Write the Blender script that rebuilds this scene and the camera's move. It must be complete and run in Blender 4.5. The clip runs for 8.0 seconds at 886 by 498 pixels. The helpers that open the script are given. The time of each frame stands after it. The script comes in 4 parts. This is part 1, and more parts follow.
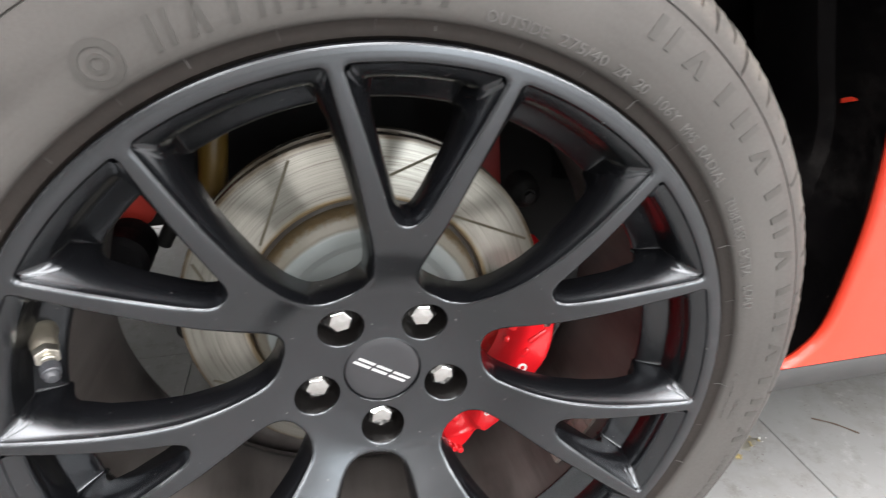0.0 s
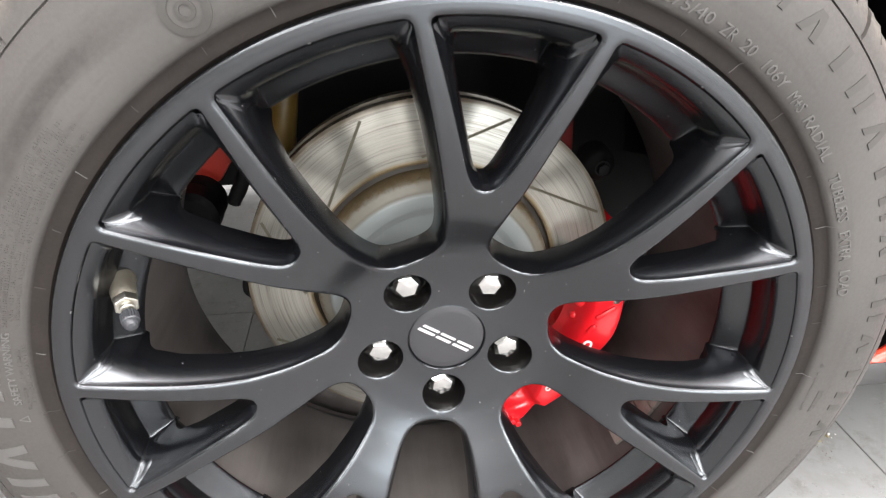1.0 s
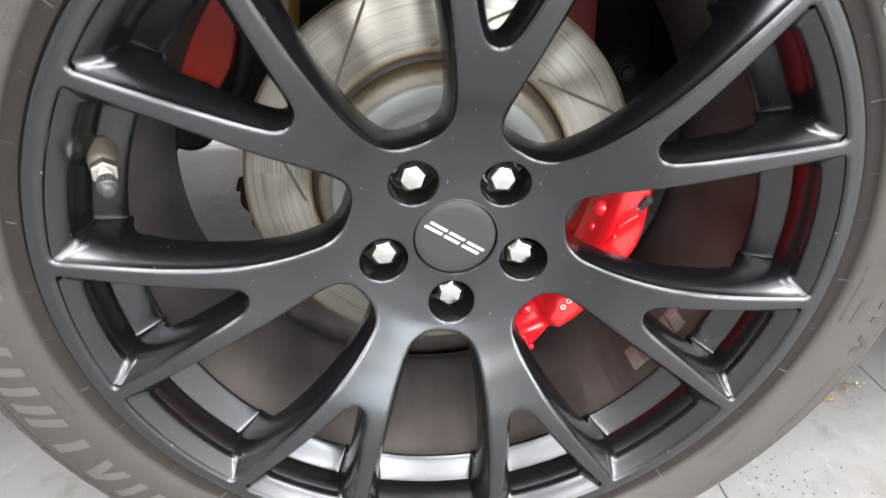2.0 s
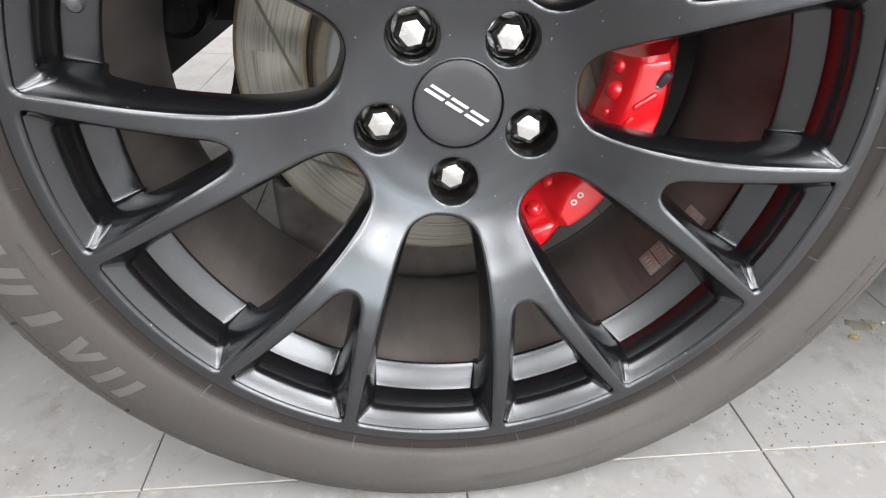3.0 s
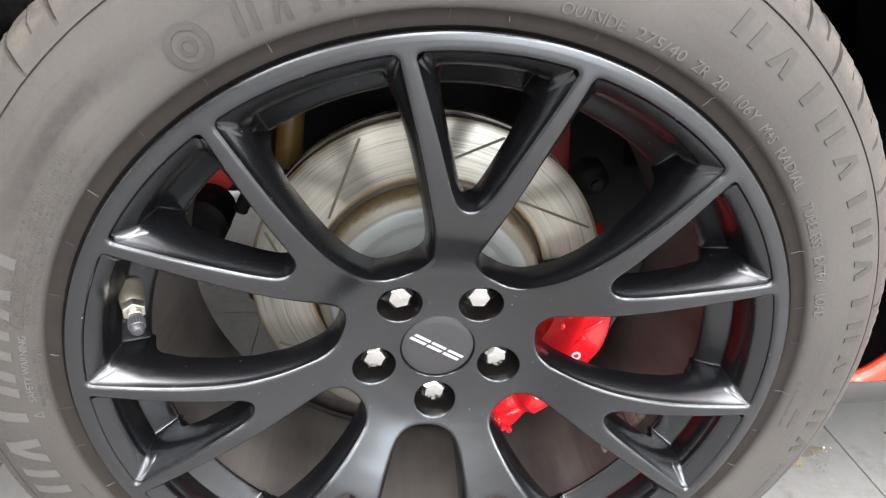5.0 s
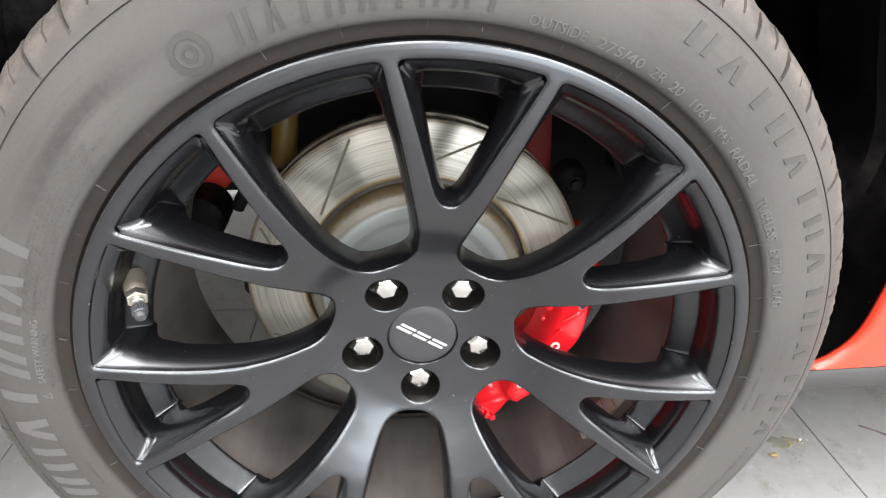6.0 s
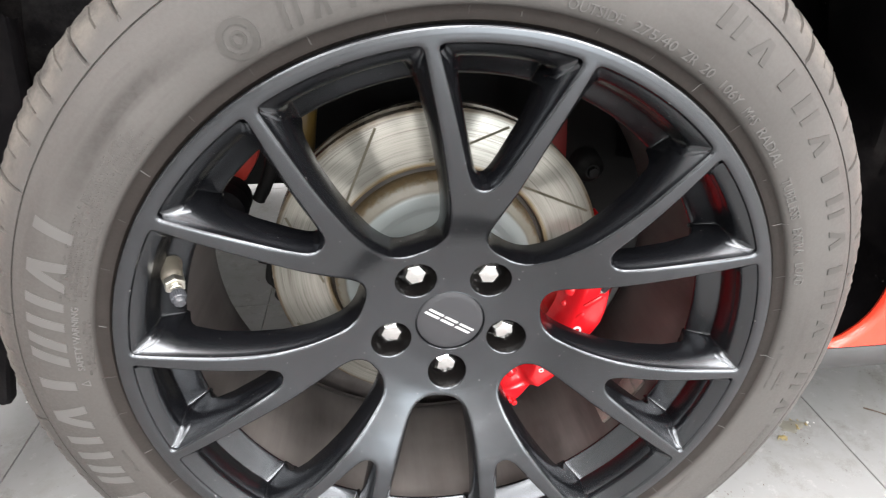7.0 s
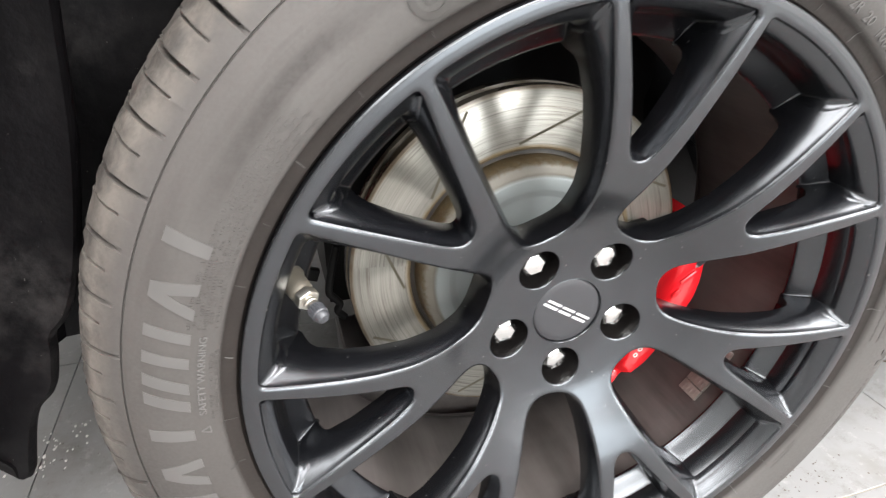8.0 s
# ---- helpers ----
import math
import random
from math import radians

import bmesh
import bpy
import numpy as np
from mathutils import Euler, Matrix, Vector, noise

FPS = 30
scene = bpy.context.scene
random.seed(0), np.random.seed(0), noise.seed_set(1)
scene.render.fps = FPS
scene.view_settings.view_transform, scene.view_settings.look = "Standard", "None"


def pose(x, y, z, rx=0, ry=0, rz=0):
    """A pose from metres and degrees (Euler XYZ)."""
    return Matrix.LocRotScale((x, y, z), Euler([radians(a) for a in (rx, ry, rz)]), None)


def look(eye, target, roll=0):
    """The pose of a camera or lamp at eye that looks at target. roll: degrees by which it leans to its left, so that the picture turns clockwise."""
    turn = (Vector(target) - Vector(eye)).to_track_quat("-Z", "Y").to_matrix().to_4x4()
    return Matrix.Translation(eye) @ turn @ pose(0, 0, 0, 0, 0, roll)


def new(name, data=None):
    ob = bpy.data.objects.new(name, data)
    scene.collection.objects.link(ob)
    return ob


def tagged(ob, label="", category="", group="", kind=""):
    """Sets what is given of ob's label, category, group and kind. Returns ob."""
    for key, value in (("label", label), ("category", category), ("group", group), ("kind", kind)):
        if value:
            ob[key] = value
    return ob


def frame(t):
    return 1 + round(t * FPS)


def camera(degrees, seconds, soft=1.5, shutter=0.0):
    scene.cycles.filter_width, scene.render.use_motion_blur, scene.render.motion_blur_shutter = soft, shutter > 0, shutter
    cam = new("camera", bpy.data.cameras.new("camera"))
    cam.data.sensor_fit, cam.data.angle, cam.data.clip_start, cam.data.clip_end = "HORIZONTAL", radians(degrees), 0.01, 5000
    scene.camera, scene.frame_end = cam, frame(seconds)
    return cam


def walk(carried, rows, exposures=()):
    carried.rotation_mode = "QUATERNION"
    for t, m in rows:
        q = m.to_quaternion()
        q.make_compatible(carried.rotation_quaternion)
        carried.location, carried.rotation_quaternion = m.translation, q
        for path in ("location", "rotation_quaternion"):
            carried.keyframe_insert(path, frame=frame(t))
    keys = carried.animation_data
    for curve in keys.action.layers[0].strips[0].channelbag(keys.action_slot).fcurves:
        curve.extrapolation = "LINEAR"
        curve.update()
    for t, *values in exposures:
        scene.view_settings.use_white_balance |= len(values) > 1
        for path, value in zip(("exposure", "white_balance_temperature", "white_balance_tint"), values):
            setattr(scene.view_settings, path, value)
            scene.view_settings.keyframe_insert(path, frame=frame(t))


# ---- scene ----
cam = camera(73.7, 8.0, soft=1.15, shutter=0.35)
EXPOSURES = [(0.0, -0.26), (0.5, 0.0), (1.0, 0.07), (2.0, 0.05), (2.6, -0.12), (3.5, -0.38), (4.5, 0.04), (5.0, 0.07), (6.5, 0.09), (8.0, 0.17)]
ROWS = [
    (0.00, -0.0380, -0.3381, 0.6602, 63.39, -0.13, -12.54),
    (0.50, -0.0676, -0.3252, 0.6594, 61.64, -0.13, -8.53),
    (1.00, -0.0535, -0.3266, 0.6494, 60.90, -0.23, -7.18),
    (1.50, -0.0514, -0.3299, 0.6209, 60.18, -0.30, -6.44),
    (2.00, -0.0511, -0.3290, 0.5695, 59.44, -0.35, -5.83),
    (2.20, -0.0496, -0.3316, 0.5462, 59.28, -0.36, -5.69),
    (2.57, -0.0473, -0.3393, 0.4985, 59.26, -0.38, -5.19),
    (2.93, -0.0465, -0.3460, 0.4712, 59.30, -0.43, -4.83),
    (3.30, -0.0399, -0.3525, 0.5063, 59.25, -0.43, -4.54),
    (3.50, -0.0352, -0.3567, 0.5491, 59.43, -0.43, -4.62),
    (4.00, -0.0354, -0.3513, 0.6289, 59.52, -0.49, -4.88),
    (4.50, -0.0339, -0.3420, 0.6593, 59.81, -0.49, -5.01),
    (5.00, -0.0352, -0.3414, 0.6716, 60.69, -0.53, -5.20),
    (5.75, -0.0248, -0.3629, 0.6805, 61.07, -0.68, -5.16),
    (6.50, -0.0337, -0.3851, 0.6762, 60.98, -0.69, -5.68),
    (7.00, -0.0610, -0.3845, 0.6723, 61.09, -0.48, -6.56),
    (7.50, -0.1452, -0.3642, 0.6687, 61.03, -0.25, -11.09),
    (8.00, -0.2291, -0.3193, 0.6353, 62.31, 0.36, -17.05),
]
walk(cam, [(t, pose(x, y, z, rx, ry, rz)) for t, x, y, z, rx, ry, rz in ROWS], EXPOSURES)

# ---- light ----
scene.view_settings.exposure = 0.0
world = bpy.data.worlds.new("world")
scene.world = world
world.use_nodes = True
world.node_tree.nodes["Background"].inputs["Color"].default_value = (0.75, 0.8, 0.9, 1)
world.node_tree.nodes["Background"].inputs["Strength"].default_value = 0.6


def panel_lamp(x, y, z, sx, sy, power):
    lamp = bpy.data.lights.new("ceiling_lamp", "AREA")
    lamp.shape, lamp.size, lamp.size_y, lamp.energy = "RECTANGLE", sx, sy, power
    lamp.color = (1.0, 0.985, 0.99)
    ob = new("ceiling_lamp", lamp)
    ob.matrix_basis = pose(x, y, z)
    return ob


# two rows of lamp strips over the free floor; one unseen line behind the car, added to brighten the floor under it
for x, power in ((-1.9, 160), (0.1, 190), (2.1, 225), (3.9, 250)):
    panel_lamp(x, -1.75, 3.12, 1.1, 2.1, power * 0.78)
    panel_lamp(x, -5.6, 3.12, 1.0, 2.9, power * 1.48)
panel_lamp(-0.8, 3.6, 3.12, 8.0, 0.6, 640)

# daylight lamp added in an unseen, made-up wide gateway of the south wall
EAST, SOUTH = 4.5, -8.2
GATE_X0, GATE_X1, GATE_Z = 0.9, 4.2, 2.9
gate_lamp = bpy.data.lights.new("added_daylight", "AREA")
gate_lamp.shape, gate_lamp.size, gate_lamp.size_y, gate_lamp.energy = "RECTANGLE", GATE_X1 - GATE_X0, GATE_Z, 290
gate_lamp.color = (0.90, 0.96, 1.0)
GATE_MID = (GATE_X0 + GATE_X1) / 2
new("added_daylight", gate_lamp).matrix_basis = look((GATE_MID, SOUTH - 0.05, GATE_Z / 2), (GATE_MID, 0, GATE_Z / 2))


# ---- materials ----
class Nodes:
    """A short way to write node materials."""

    def __init__(self, name):
        self.mat = bpy.data.materials.new(name)
        self.mat.use_nodes = True
        self.tree = self.mat.node_tree
        self.bsdf = self.tree.nodes["Principled BSDF"]
        self.coord = self.tree.nodes.new("ShaderNodeTexCoord").outputs["Object"]

    def node(self, kind, ins=None, operation="", data_type="", noise_dimensions=""):
        n = self.tree.nodes.new(kind)
        if operation:
            n.operation = operation
        if data_type:
            n.data_type = data_type
        if noise_dimensions:
            n.noise_dimensions = noise_dimensions
        for k, v in (ins or {}).items():
            self.plug(n.inputs[k], v)
        return n

    def plug(self, socket, v):
        if isinstance(v, bpy.types.NodeSocket):
            self.tree.links.new(v, socket)
        else:
            socket.default_value = v

    def set(self, **ins):
        for k, v in ins.items():
            self.plug(self.bsdf.inputs[k.replace("_", " ")], v)

    def noise(self, scale, detail=3.0, rough=0.55, vector=None):
        return self.node("ShaderNodeTexNoise", {"Vector": vector or self.coord, "Scale": scale, "Detail": detail, "Roughness": rough}).outputs["Fac"]

    def ramp(self, fac, *stops):
        n = self.node("ShaderNodeValToRGB", {"Fac": fac})
        while len(n.color_ramp.elements) < len(stops):
            n.color_ramp.elements.new(0.5)
        for e, (p, c) in zip(n.color_ramp.elements, stops):
            e.position, e.color = p, (*c, 1) if len(c) == 3 else c
        return n.outputs["Color"]

    def grey(self, fac, a, b, lo=0.0, hi=1.0):
        return self.node("ShaderNodeMapRange", {"Value": fac, "From Min": a, "From Max": b, "To Min": lo, "To Max": hi}).outputs["Result"]

    def mix(self, fac, a, b):
        n = self.node("ShaderNodeMix", data_type="RGBA")
        self.plug(n.inputs[0], fac)
        self.plug(n.inputs[6], a if isinstance(a, bpy.types.NodeSocket) else (*a, 1))
        self.plug(n.inputs[7], b if isinstance(b, bpy.types.NodeSocket) else (*b, 1))
        return n.outputs[2]

    def math(self, op, a, b=0.0):
        n = self.node("ShaderNodeMath", operation=op)
        self.plug(n.inputs[0], a)
        self.plug(n.inputs[1], b)
        return n.outputs[0]

    def axial_radius(self):
        s = self.node("ShaderNodeSeparateXYZ", {"Vector": self.coord})
        x, z = s.outputs["X"], s.outputs["Z"]
        return self.math("SQRT", self.math("ADD", self.math("MULTIPLY", x, x), self.math("MULTIPLY", z, z)))

    def bump(self, height, strength, distance):
        self.set(Normal=self.node("ShaderNodeBump", {"Height": height, "Strength": strength, "Distance": distance}).outputs["Normal"])


def satin_black():
    n = Nodes("satin black wheel paint")
    fine = n.noise(900, 2)
    spots = n.grey(n.noise(330, 1), 0.783, 0.80)
    n.set(Base_Color=n.mix(spots, (0.0022, 0.0023, 0.0029), (0.12, 0.118, 0.112)), Roughness=n.grey(n.noise(14, 3), 0.3, 0.7, 0.22, 0.27), Specular_IOR_Level=0.94, Specular_Tint=(0.915, 0.955, 1.0, 1))
    n.bump(fine, 0.04, 0.0003)
    return n.mat


def barrel_brown():
    n = Nodes("dusty brown inner barrel")
    big, fine = n.noise(9, 4), n.noise(300, 2)
    flow = n.node("ShaderNodeMapping", {"Vector": n.coord, "Scale": (1.0, 0.12, 1.0)}).outputs["Vector"]
    streak = n.grey(n.noise(34, 5, 0.65, flow), 0.38, 0.68)
    n.set(Base_Color=n.mix(n.math("MULTIPLY", streak, 0.55), n.mix(n.grey(big, 0.35, 0.65), (0.036, 0.0315, 0.0295), (0.088, 0.0775, 0.0718)), (0.118, 0.106, 0.100)), Roughness=0.5)
    n.bump(fine, 0.1, 0.0005)
    return n.mat


def rubber():
    n = Nodes("dusty tyre rubber")
    r = n.axial_radius()
    sep = n.node("ShaderNodeSeparateXYZ", {"Vector": n.coord})
    turn = n.math("ARCTAN2", sep.outputs["Z"], sep.outputs["X"])
    # streaks run along the flank: angle counts little, radius much
    ring = n.node("ShaderNodeCombineXYZ", {"X": n.math("MULTIPLY", turn, 0.9), "Y": n.math("MULTIPLY", r, 26.0), "Z": sep.outputs["Y"]}).outputs["Vector"]
    clouds, grain, streak, smear = n.noise(8, 4), n.noise(420, 3), n.noise(45, 5, 0.7), n.noise(2.2, 4, 0.6, ring)
    dust = n.mix(clouds, (0.053, 0.0495, 0.0460), (0.083, 0.0780, 0.0730))
    dust = n.mix(n.grey(n.noise(2.6, 2), 0.42, 0.58, 0, 0.6), dust, (0.041, 0.038, 0.0352))
    dust = n.mix(n.grey(smear, 0.52, 0.70, 0, 0.55), dust, (0.040, 0.0365, 0.0335))
    dust = n.mix(n.grey(streak, 0.60, 0.74, 0, 0.35), dust, (0.055, 0.051, 0.047))
    # one lower side of the tyre darker: brown dirt and shade put into the colour, with a ragged edge
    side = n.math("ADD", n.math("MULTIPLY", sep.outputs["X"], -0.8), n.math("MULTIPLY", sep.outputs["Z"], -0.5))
    tint = n.grey(n.math("ADD", side, n.math("MULTIPLY", n.noise(7, 4, 0.6), 0.16)), 0.10, 0.32)
    dust = n.mix(n.math("MULTIPLY", tint, 0.62), dust, (0.0355, 0.0318, 0.0288))
    # a dark scuff along the upper front of the flank, rubbed by a kerb
    ragged = n.math("MULTIPLY", n.math("SUBTRACT", smear, 0.5), 0.02)
    off = n.math("ABSOLUTE", n.math("SUBTRACT", n.math("ADD", r, ragged), 0.3115))
    reach = n.math("ABSOLUTE", n.math("SUBTRACT", n.math("ADD", turn, n.math("MULTIPLY", n.noise(12, 3), 0.3)), 2.62))
    scuff = n.math("MULTIPLY", n.grey(off, 0.0100, 0.0035), n.grey(reach, 0.30, 0.08))
    dust = n.mix(n.math("MULTIPLY", scuff, n.grey(streak, 0.3, 0.6, 0.35, 0.85)), dust, (0.022, 0.0195, 0.0175))
    bead = n.grey(r, 0.2822, 0.2838)
    col = n.mix(bead, n.mix(streak, (0.0095, 0.0074, 0.0062), (0.0185, 0.0150, 0.0128)), dust)
    tread = n.grey(r, 0.343, 0.356)
    col = n.mix(n.math("MULTIPLY", tread, n.grey(streak, 0.35, 0.6)), col, (0.105, 0.095, 0.083))
    col = n.mix(n.math("MULTIPLY", n.grey(r, 0.357, 0.366), n.grey(n.noise(60, 4, 0.7), 0.42, 0.62, 0, 0.8)), col, (0.028, 0.025, 0.022))
    n.set(Base_Color=col, Roughness=n.math("SUBTRACT", n.grey(grain, 0.3, 0.7, 0.6, 0.78), n.grey(bead, 0, 1, 0.14, 0.0)), Specular_IOR_Level=n.grey(bead, 0, 1, 0.24, 0.25))
    n.bump(n.math("ADD", grain, n.math("MULTIPLY", smear, 0.5)), 0.22, 0.0005)
    return n.mat


def letter_rubber(name, a, b, rough, spec=0.3):
    n = Nodes(name)
    n.set(Base_Color=n.mix(n.noise(25, 4), a, b), Roughness=rough, Specular_IOR_Level=spec)
    n.bump(n.noise(500, 2), 0.15, 0.0004)
    return n.mat


def disc_steel():
    n = Nodes("turned brake disc steel")
    r = n.axial_radius()
    sep = n.node("ShaderNodeSeparateXYZ", {"Vector": n.coord})
    turn = n.math("ARCTAN2", sep.outputs["Z"], sep.outputs["X"])
    # broken turning marks: long along the track, fine across it
    track = n.node("ShaderNodeCombineXYZ", {"X": n.math("MULTIPLY", turn, 1.1), "Y": n.math("MULTIPLY", r, 420.0), "Z": 0.0}).outputs["Vector"]
    rings = n.node("ShaderNodeTexNoise", {"W": r, "Scale": 1500.0, "Detail": 3.0}, noise_dimensions="1D").outputs["Fac"]
    wide = n.node("ShaderNodeTexNoise", {"W": r, "Scale": 130.0, "Detail": 2.0}, noise_dimensions="1D").outputs["Fac"]
    marks, stain = n.noise(1.0, 4, 0.65, track), n.noise(22, 4)
    steel = n.mix(n.grey(wide, 0.3, 0.7), (0.270, 0.259, 0.228), (0.325, 0.314, 0.278))
    steel = n.mix(n.grey(marks, 0.52, 0.66, 0, 0.75), steel, (0.120, 0.109, 0.086))
    steel = n.mix(n.grey(rings, 0.53, 0.66, 0, 0.45), steel, (0.150, 0.138, 0.112))
    steel = n.mix(n.grey(stain, 0.55, 0.75, 0, 0.3), steel, (0.165, 0.150, 0.116))
    inner, outer = n.grey(r, 0.1225, 0.1200), n.grey(r, 0.1708, 0.1728)
    rust = n.math("MAXIMUM", inner, outer)
    col = n.mix(n.math("MULTIPLY", rust, n.grey(stain, 0.3, 0.6, 0.45, 0.95)), steel, n.mix(n.noise(90, 4, 0.7), n.mix(outer, (0.10, 0.07, 0.035), (0.040, 0.027, 0.016)), n.mix(outer, (0.26, 0.20, 0.105), (0.12, 0.085, 0.05))))
    radial = n.node("ShaderNodeTangent")
    radial.direction_type, radial.axis = "RADIAL", "Y"
    # the turning marks spread a reflection across the track and keep it sharp along it
    n.set(Base_Color=col, Metallic=n.grey(rust, 0, 1, 0.42, 0.2), Roughness=n.grey(marks, 0.3, 0.7, 0.20, 0.28), Anisotropic=0.9, Anisotropic_Rotation=0.25, Tangent=radial.outputs["Tangent"])
    n.bump(n.math("ADD", rings, marks), 0.12, 0.0003)
    return n.mat


def hat_paint():
    n = Nodes("grey coated disc hat with a rusty rim")
    r = n.axial_radius()
    stain, fine = n.noise(30, 5, 0.65), n.noise(150, 3)
    coat = n.mix(n.noise(9, 3), (0.20, 0.222, 0.217), (0.275, 0.297, 0.290))
    khaki = n.mix(stain, (0.115, 0.105, 0.080), (0.215, 0.200, 0.165))
    brown = n.mix(n.noise(110, 4, 0.7), (0.050, 0.032, 0.014), (0.185, 0.135, 0.070))
    edge = n.grey(n.math("ADD", r, n.math("MULTIPLY", stain, 0.003)), 0.0985, 0.1005)
    rim = n.grey(n.math("ADD", r, n.math("MULTIPLY", n.noise(160, 4, 0.7), 0.014)), 0.1130, 0.1175)
    # groove between hat and disc, its shade put into the colour
    gap = n.grey(r, 0.1112, 0.1120)
    paint = n.mix(rim, n.mix(edge, coat, khaki), brown)
    n.set(Base_Color=n.mix(n.math("MULTIPLY", gap, n.grey(r, 0.1168, 0.1160)), paint, (0.02, 0.015, 0.010)), Roughness=0.5, Metallic=0.15)
    n.bump(fine, 0.2, 0.0004)
    return n.mat


def plain(name, a, b, rough, metal=0.0, scale=30, bump=0.1, coat=0.0, spec=0.5, relief=12):
    n = Nodes(name)
    n.set(Base_Color=n.mix(n.noise(scale, 4), a, b), Roughness=rough, Metallic=metal, Coat_Weight=coat, Coat_Roughness=0.05, Specular_IOR_Level=spec)
    n.bump(n.noise(scale * relief, 2), bump, 0.0004)
    return n.mat


def floor_tile():
    n = Nodes("matt grey porcelain tile")
    rnd = n.node("ShaderNodeObjectInfo").outputs["Random"]
    clouds, grain = n.noise(3.5, 5), n.noise(260, 2)
    col = n.mix(clouds, (0.19, 0.19, 0.187), (0.24, 0.239, 0.235))
    col = n.mix(n.math("MULTIPLY", rnd, 0.3), col, (0.21, 0.21, 0.207))
    dirt = n.grey(n.noise(20, 7, 0.78), 0.53, 0.72)
    col = n.mix(n.math("MULTIPLY", dirt, 0.6), col, (0.10, 0.087, 0.073))
    col = n.mix(n.grey(n.noise(7, 6, 0.7), 0.48, 0.66, 0, 0.45), col, (0.135, 0.124, 0.108))
    pale = n.grey(n.noise(48, 5, 0.7), 0.58, 0.68)
    col = n.mix(n.math("MULTIPLY", pale, 0.35), col, (0.36, 0.355, 0.34))
    specks = n.math("MULTIPLY", n.grey(n.noise(150, 3, 0.6), 0.66, 0.70), n.grey(n.noise(6, 3), 0.48, 0.62))
    col = n.mix(n.math("MULTIPLY", specks, 0.8), col, (0.05, 0.038, 0.028))
    n.set(Base_Color=col, Roughness=n.grey(clouds, 0.3, 0.7, 0.38, 0.55))
    n.bump(grain, 0.08, 0.0004)
    return n.mat


def liner_plastic():
    n = Nodes("black moulded liner plastic with road dust")
    clouds, scuff = n.noise(9, 4), n.noise(26, 6, 0.75)
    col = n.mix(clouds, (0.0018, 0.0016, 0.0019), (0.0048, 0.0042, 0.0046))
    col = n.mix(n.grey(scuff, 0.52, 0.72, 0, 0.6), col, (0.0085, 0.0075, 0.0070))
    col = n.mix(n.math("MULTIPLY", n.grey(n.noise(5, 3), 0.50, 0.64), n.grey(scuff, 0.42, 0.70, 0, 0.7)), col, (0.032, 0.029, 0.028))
    col = n.mix(n.grey(n.noise(170, 2), 0.74, 0.78, 0, 0.8), col, (0.10, 0.095, 0.085))
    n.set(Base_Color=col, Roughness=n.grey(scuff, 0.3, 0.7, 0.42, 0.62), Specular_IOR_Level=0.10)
    n.bump(n.math("ADD", n.noise(60, 4), n.noise(14, 3)), 0.5, 0.002)
    return n.mat


BLACK, BROWN, RUBBER, STEEL, TILE = satin_black(), barrel_brown(), rubber(), disc_steel(), floor_tile()
SMOOTH_LETTER = letter_rubber("smooth worn letter rubber", (0.060, 0.0572, 0.054), (0.082, 0.0788, 0.0748), 0.48)
DARK_LETTER = letter_rubber("darker moulded letter rubber", (0.040, 0.0379, 0.0351), (0.056, 0.0530, 0.0492), 0.6, 0.15)
MARK = letter_rubber("rubber seam mark", (0.022, 0.02, 0.018), (0.045, 0.042, 0.039), 0.6)
RIB = letter_rubber("fine moulded rubber rib", (0.068, 0.0655, 0.062), (0.100, 0.0965, 0.092), 0.65)
SILVER = plain("brushed silver emblem", (0.72, 0.72, 0.73), (0.82, 0.82, 0.83), 0.3, 0.7, 200, 0.1)
NUT = plain("bright dented chrome", (0.42, 0.42, 0.41), (0.72, 0.715, 0.70), 0.15, 1.0, 130, 0.7, relief=1.5)
NICKEL = plain("dull nickel", (0.46, 0.44, 0.385), (0.60, 0.58, 0.52), 0.36, 1.0, 90, 0.2)
COLLAR = plain("dull dusty brass", (0.075, 0.066, 0.050), (0.13, 0.117, 0.093), 0.5, 0.35, 90, 0.2)
CAP_BLACK = plain("matt black plastic", (0.018, 0.018, 0.02), (0.024, 0.024, 0.026), 0.5, 0, 80, 0.06)
GREY_PLASTIC = plain("dark grey plastic valve cap", (0.022, 0.023, 0.026), (0.045, 0.047, 0.052), 0.38, 0, 80, 0.1)
RED_CALIPER = plain("glossy red caliper enamel", (0.60, 0.008, 0.013), (0.66, 0.011, 0.017), 0.2, 0, 22, 0.45, 0.6)
RED_BODY = plain("bright orange red car paint", (0.56, 0.035, 0.014), (0.60, 0.04, 0.018), 0.36, 0, 4, 0.0, 0.2)
RED_INNER = plain("dull red primer", (0.44, 0.030, 0.016), (0.50, 0.036, 0.020), 0.55, 0, 10, 0.1)
RED_DARK = plain("dusty dark red enamel", (0.16, 0.010, 0.008), (0.22, 0.015, 0.011), 0.6, 0, 20, 0.2)
LINER = liner_plastic()
SKIRT = plain("dark grey side skirt plastic", (0.026, 0.026, 0.026), (0.038, 0.038, 0.0375), 0.5, 0, 40, 0.1)
HAT = hat_paint()
POCKET = plain("dusty black lug recess", (0.002, 0.0019, 0.0018), (0.009, 0.008, 0.0075), 0.17, 0, 60, 0.5, relief=2)
SLOT = plain("olive brown slot groove", (0.055, 0.048, 0.031), (0.095, 0.085, 0.057), 0.7, 0.1, 60, 0.1)
WHITE_MARK = plain("white enamel mark", (0.78, 0.76, 0.74), (0.8, 0.78, 0.76), 0.4, 0, 40, 0.05)
YELLOW = plain("dusty yellow damper paint", (0.12, 0.07, 0.012), (0.19, 0.115, 0.022), 0.45, 0, 30, 0.1)
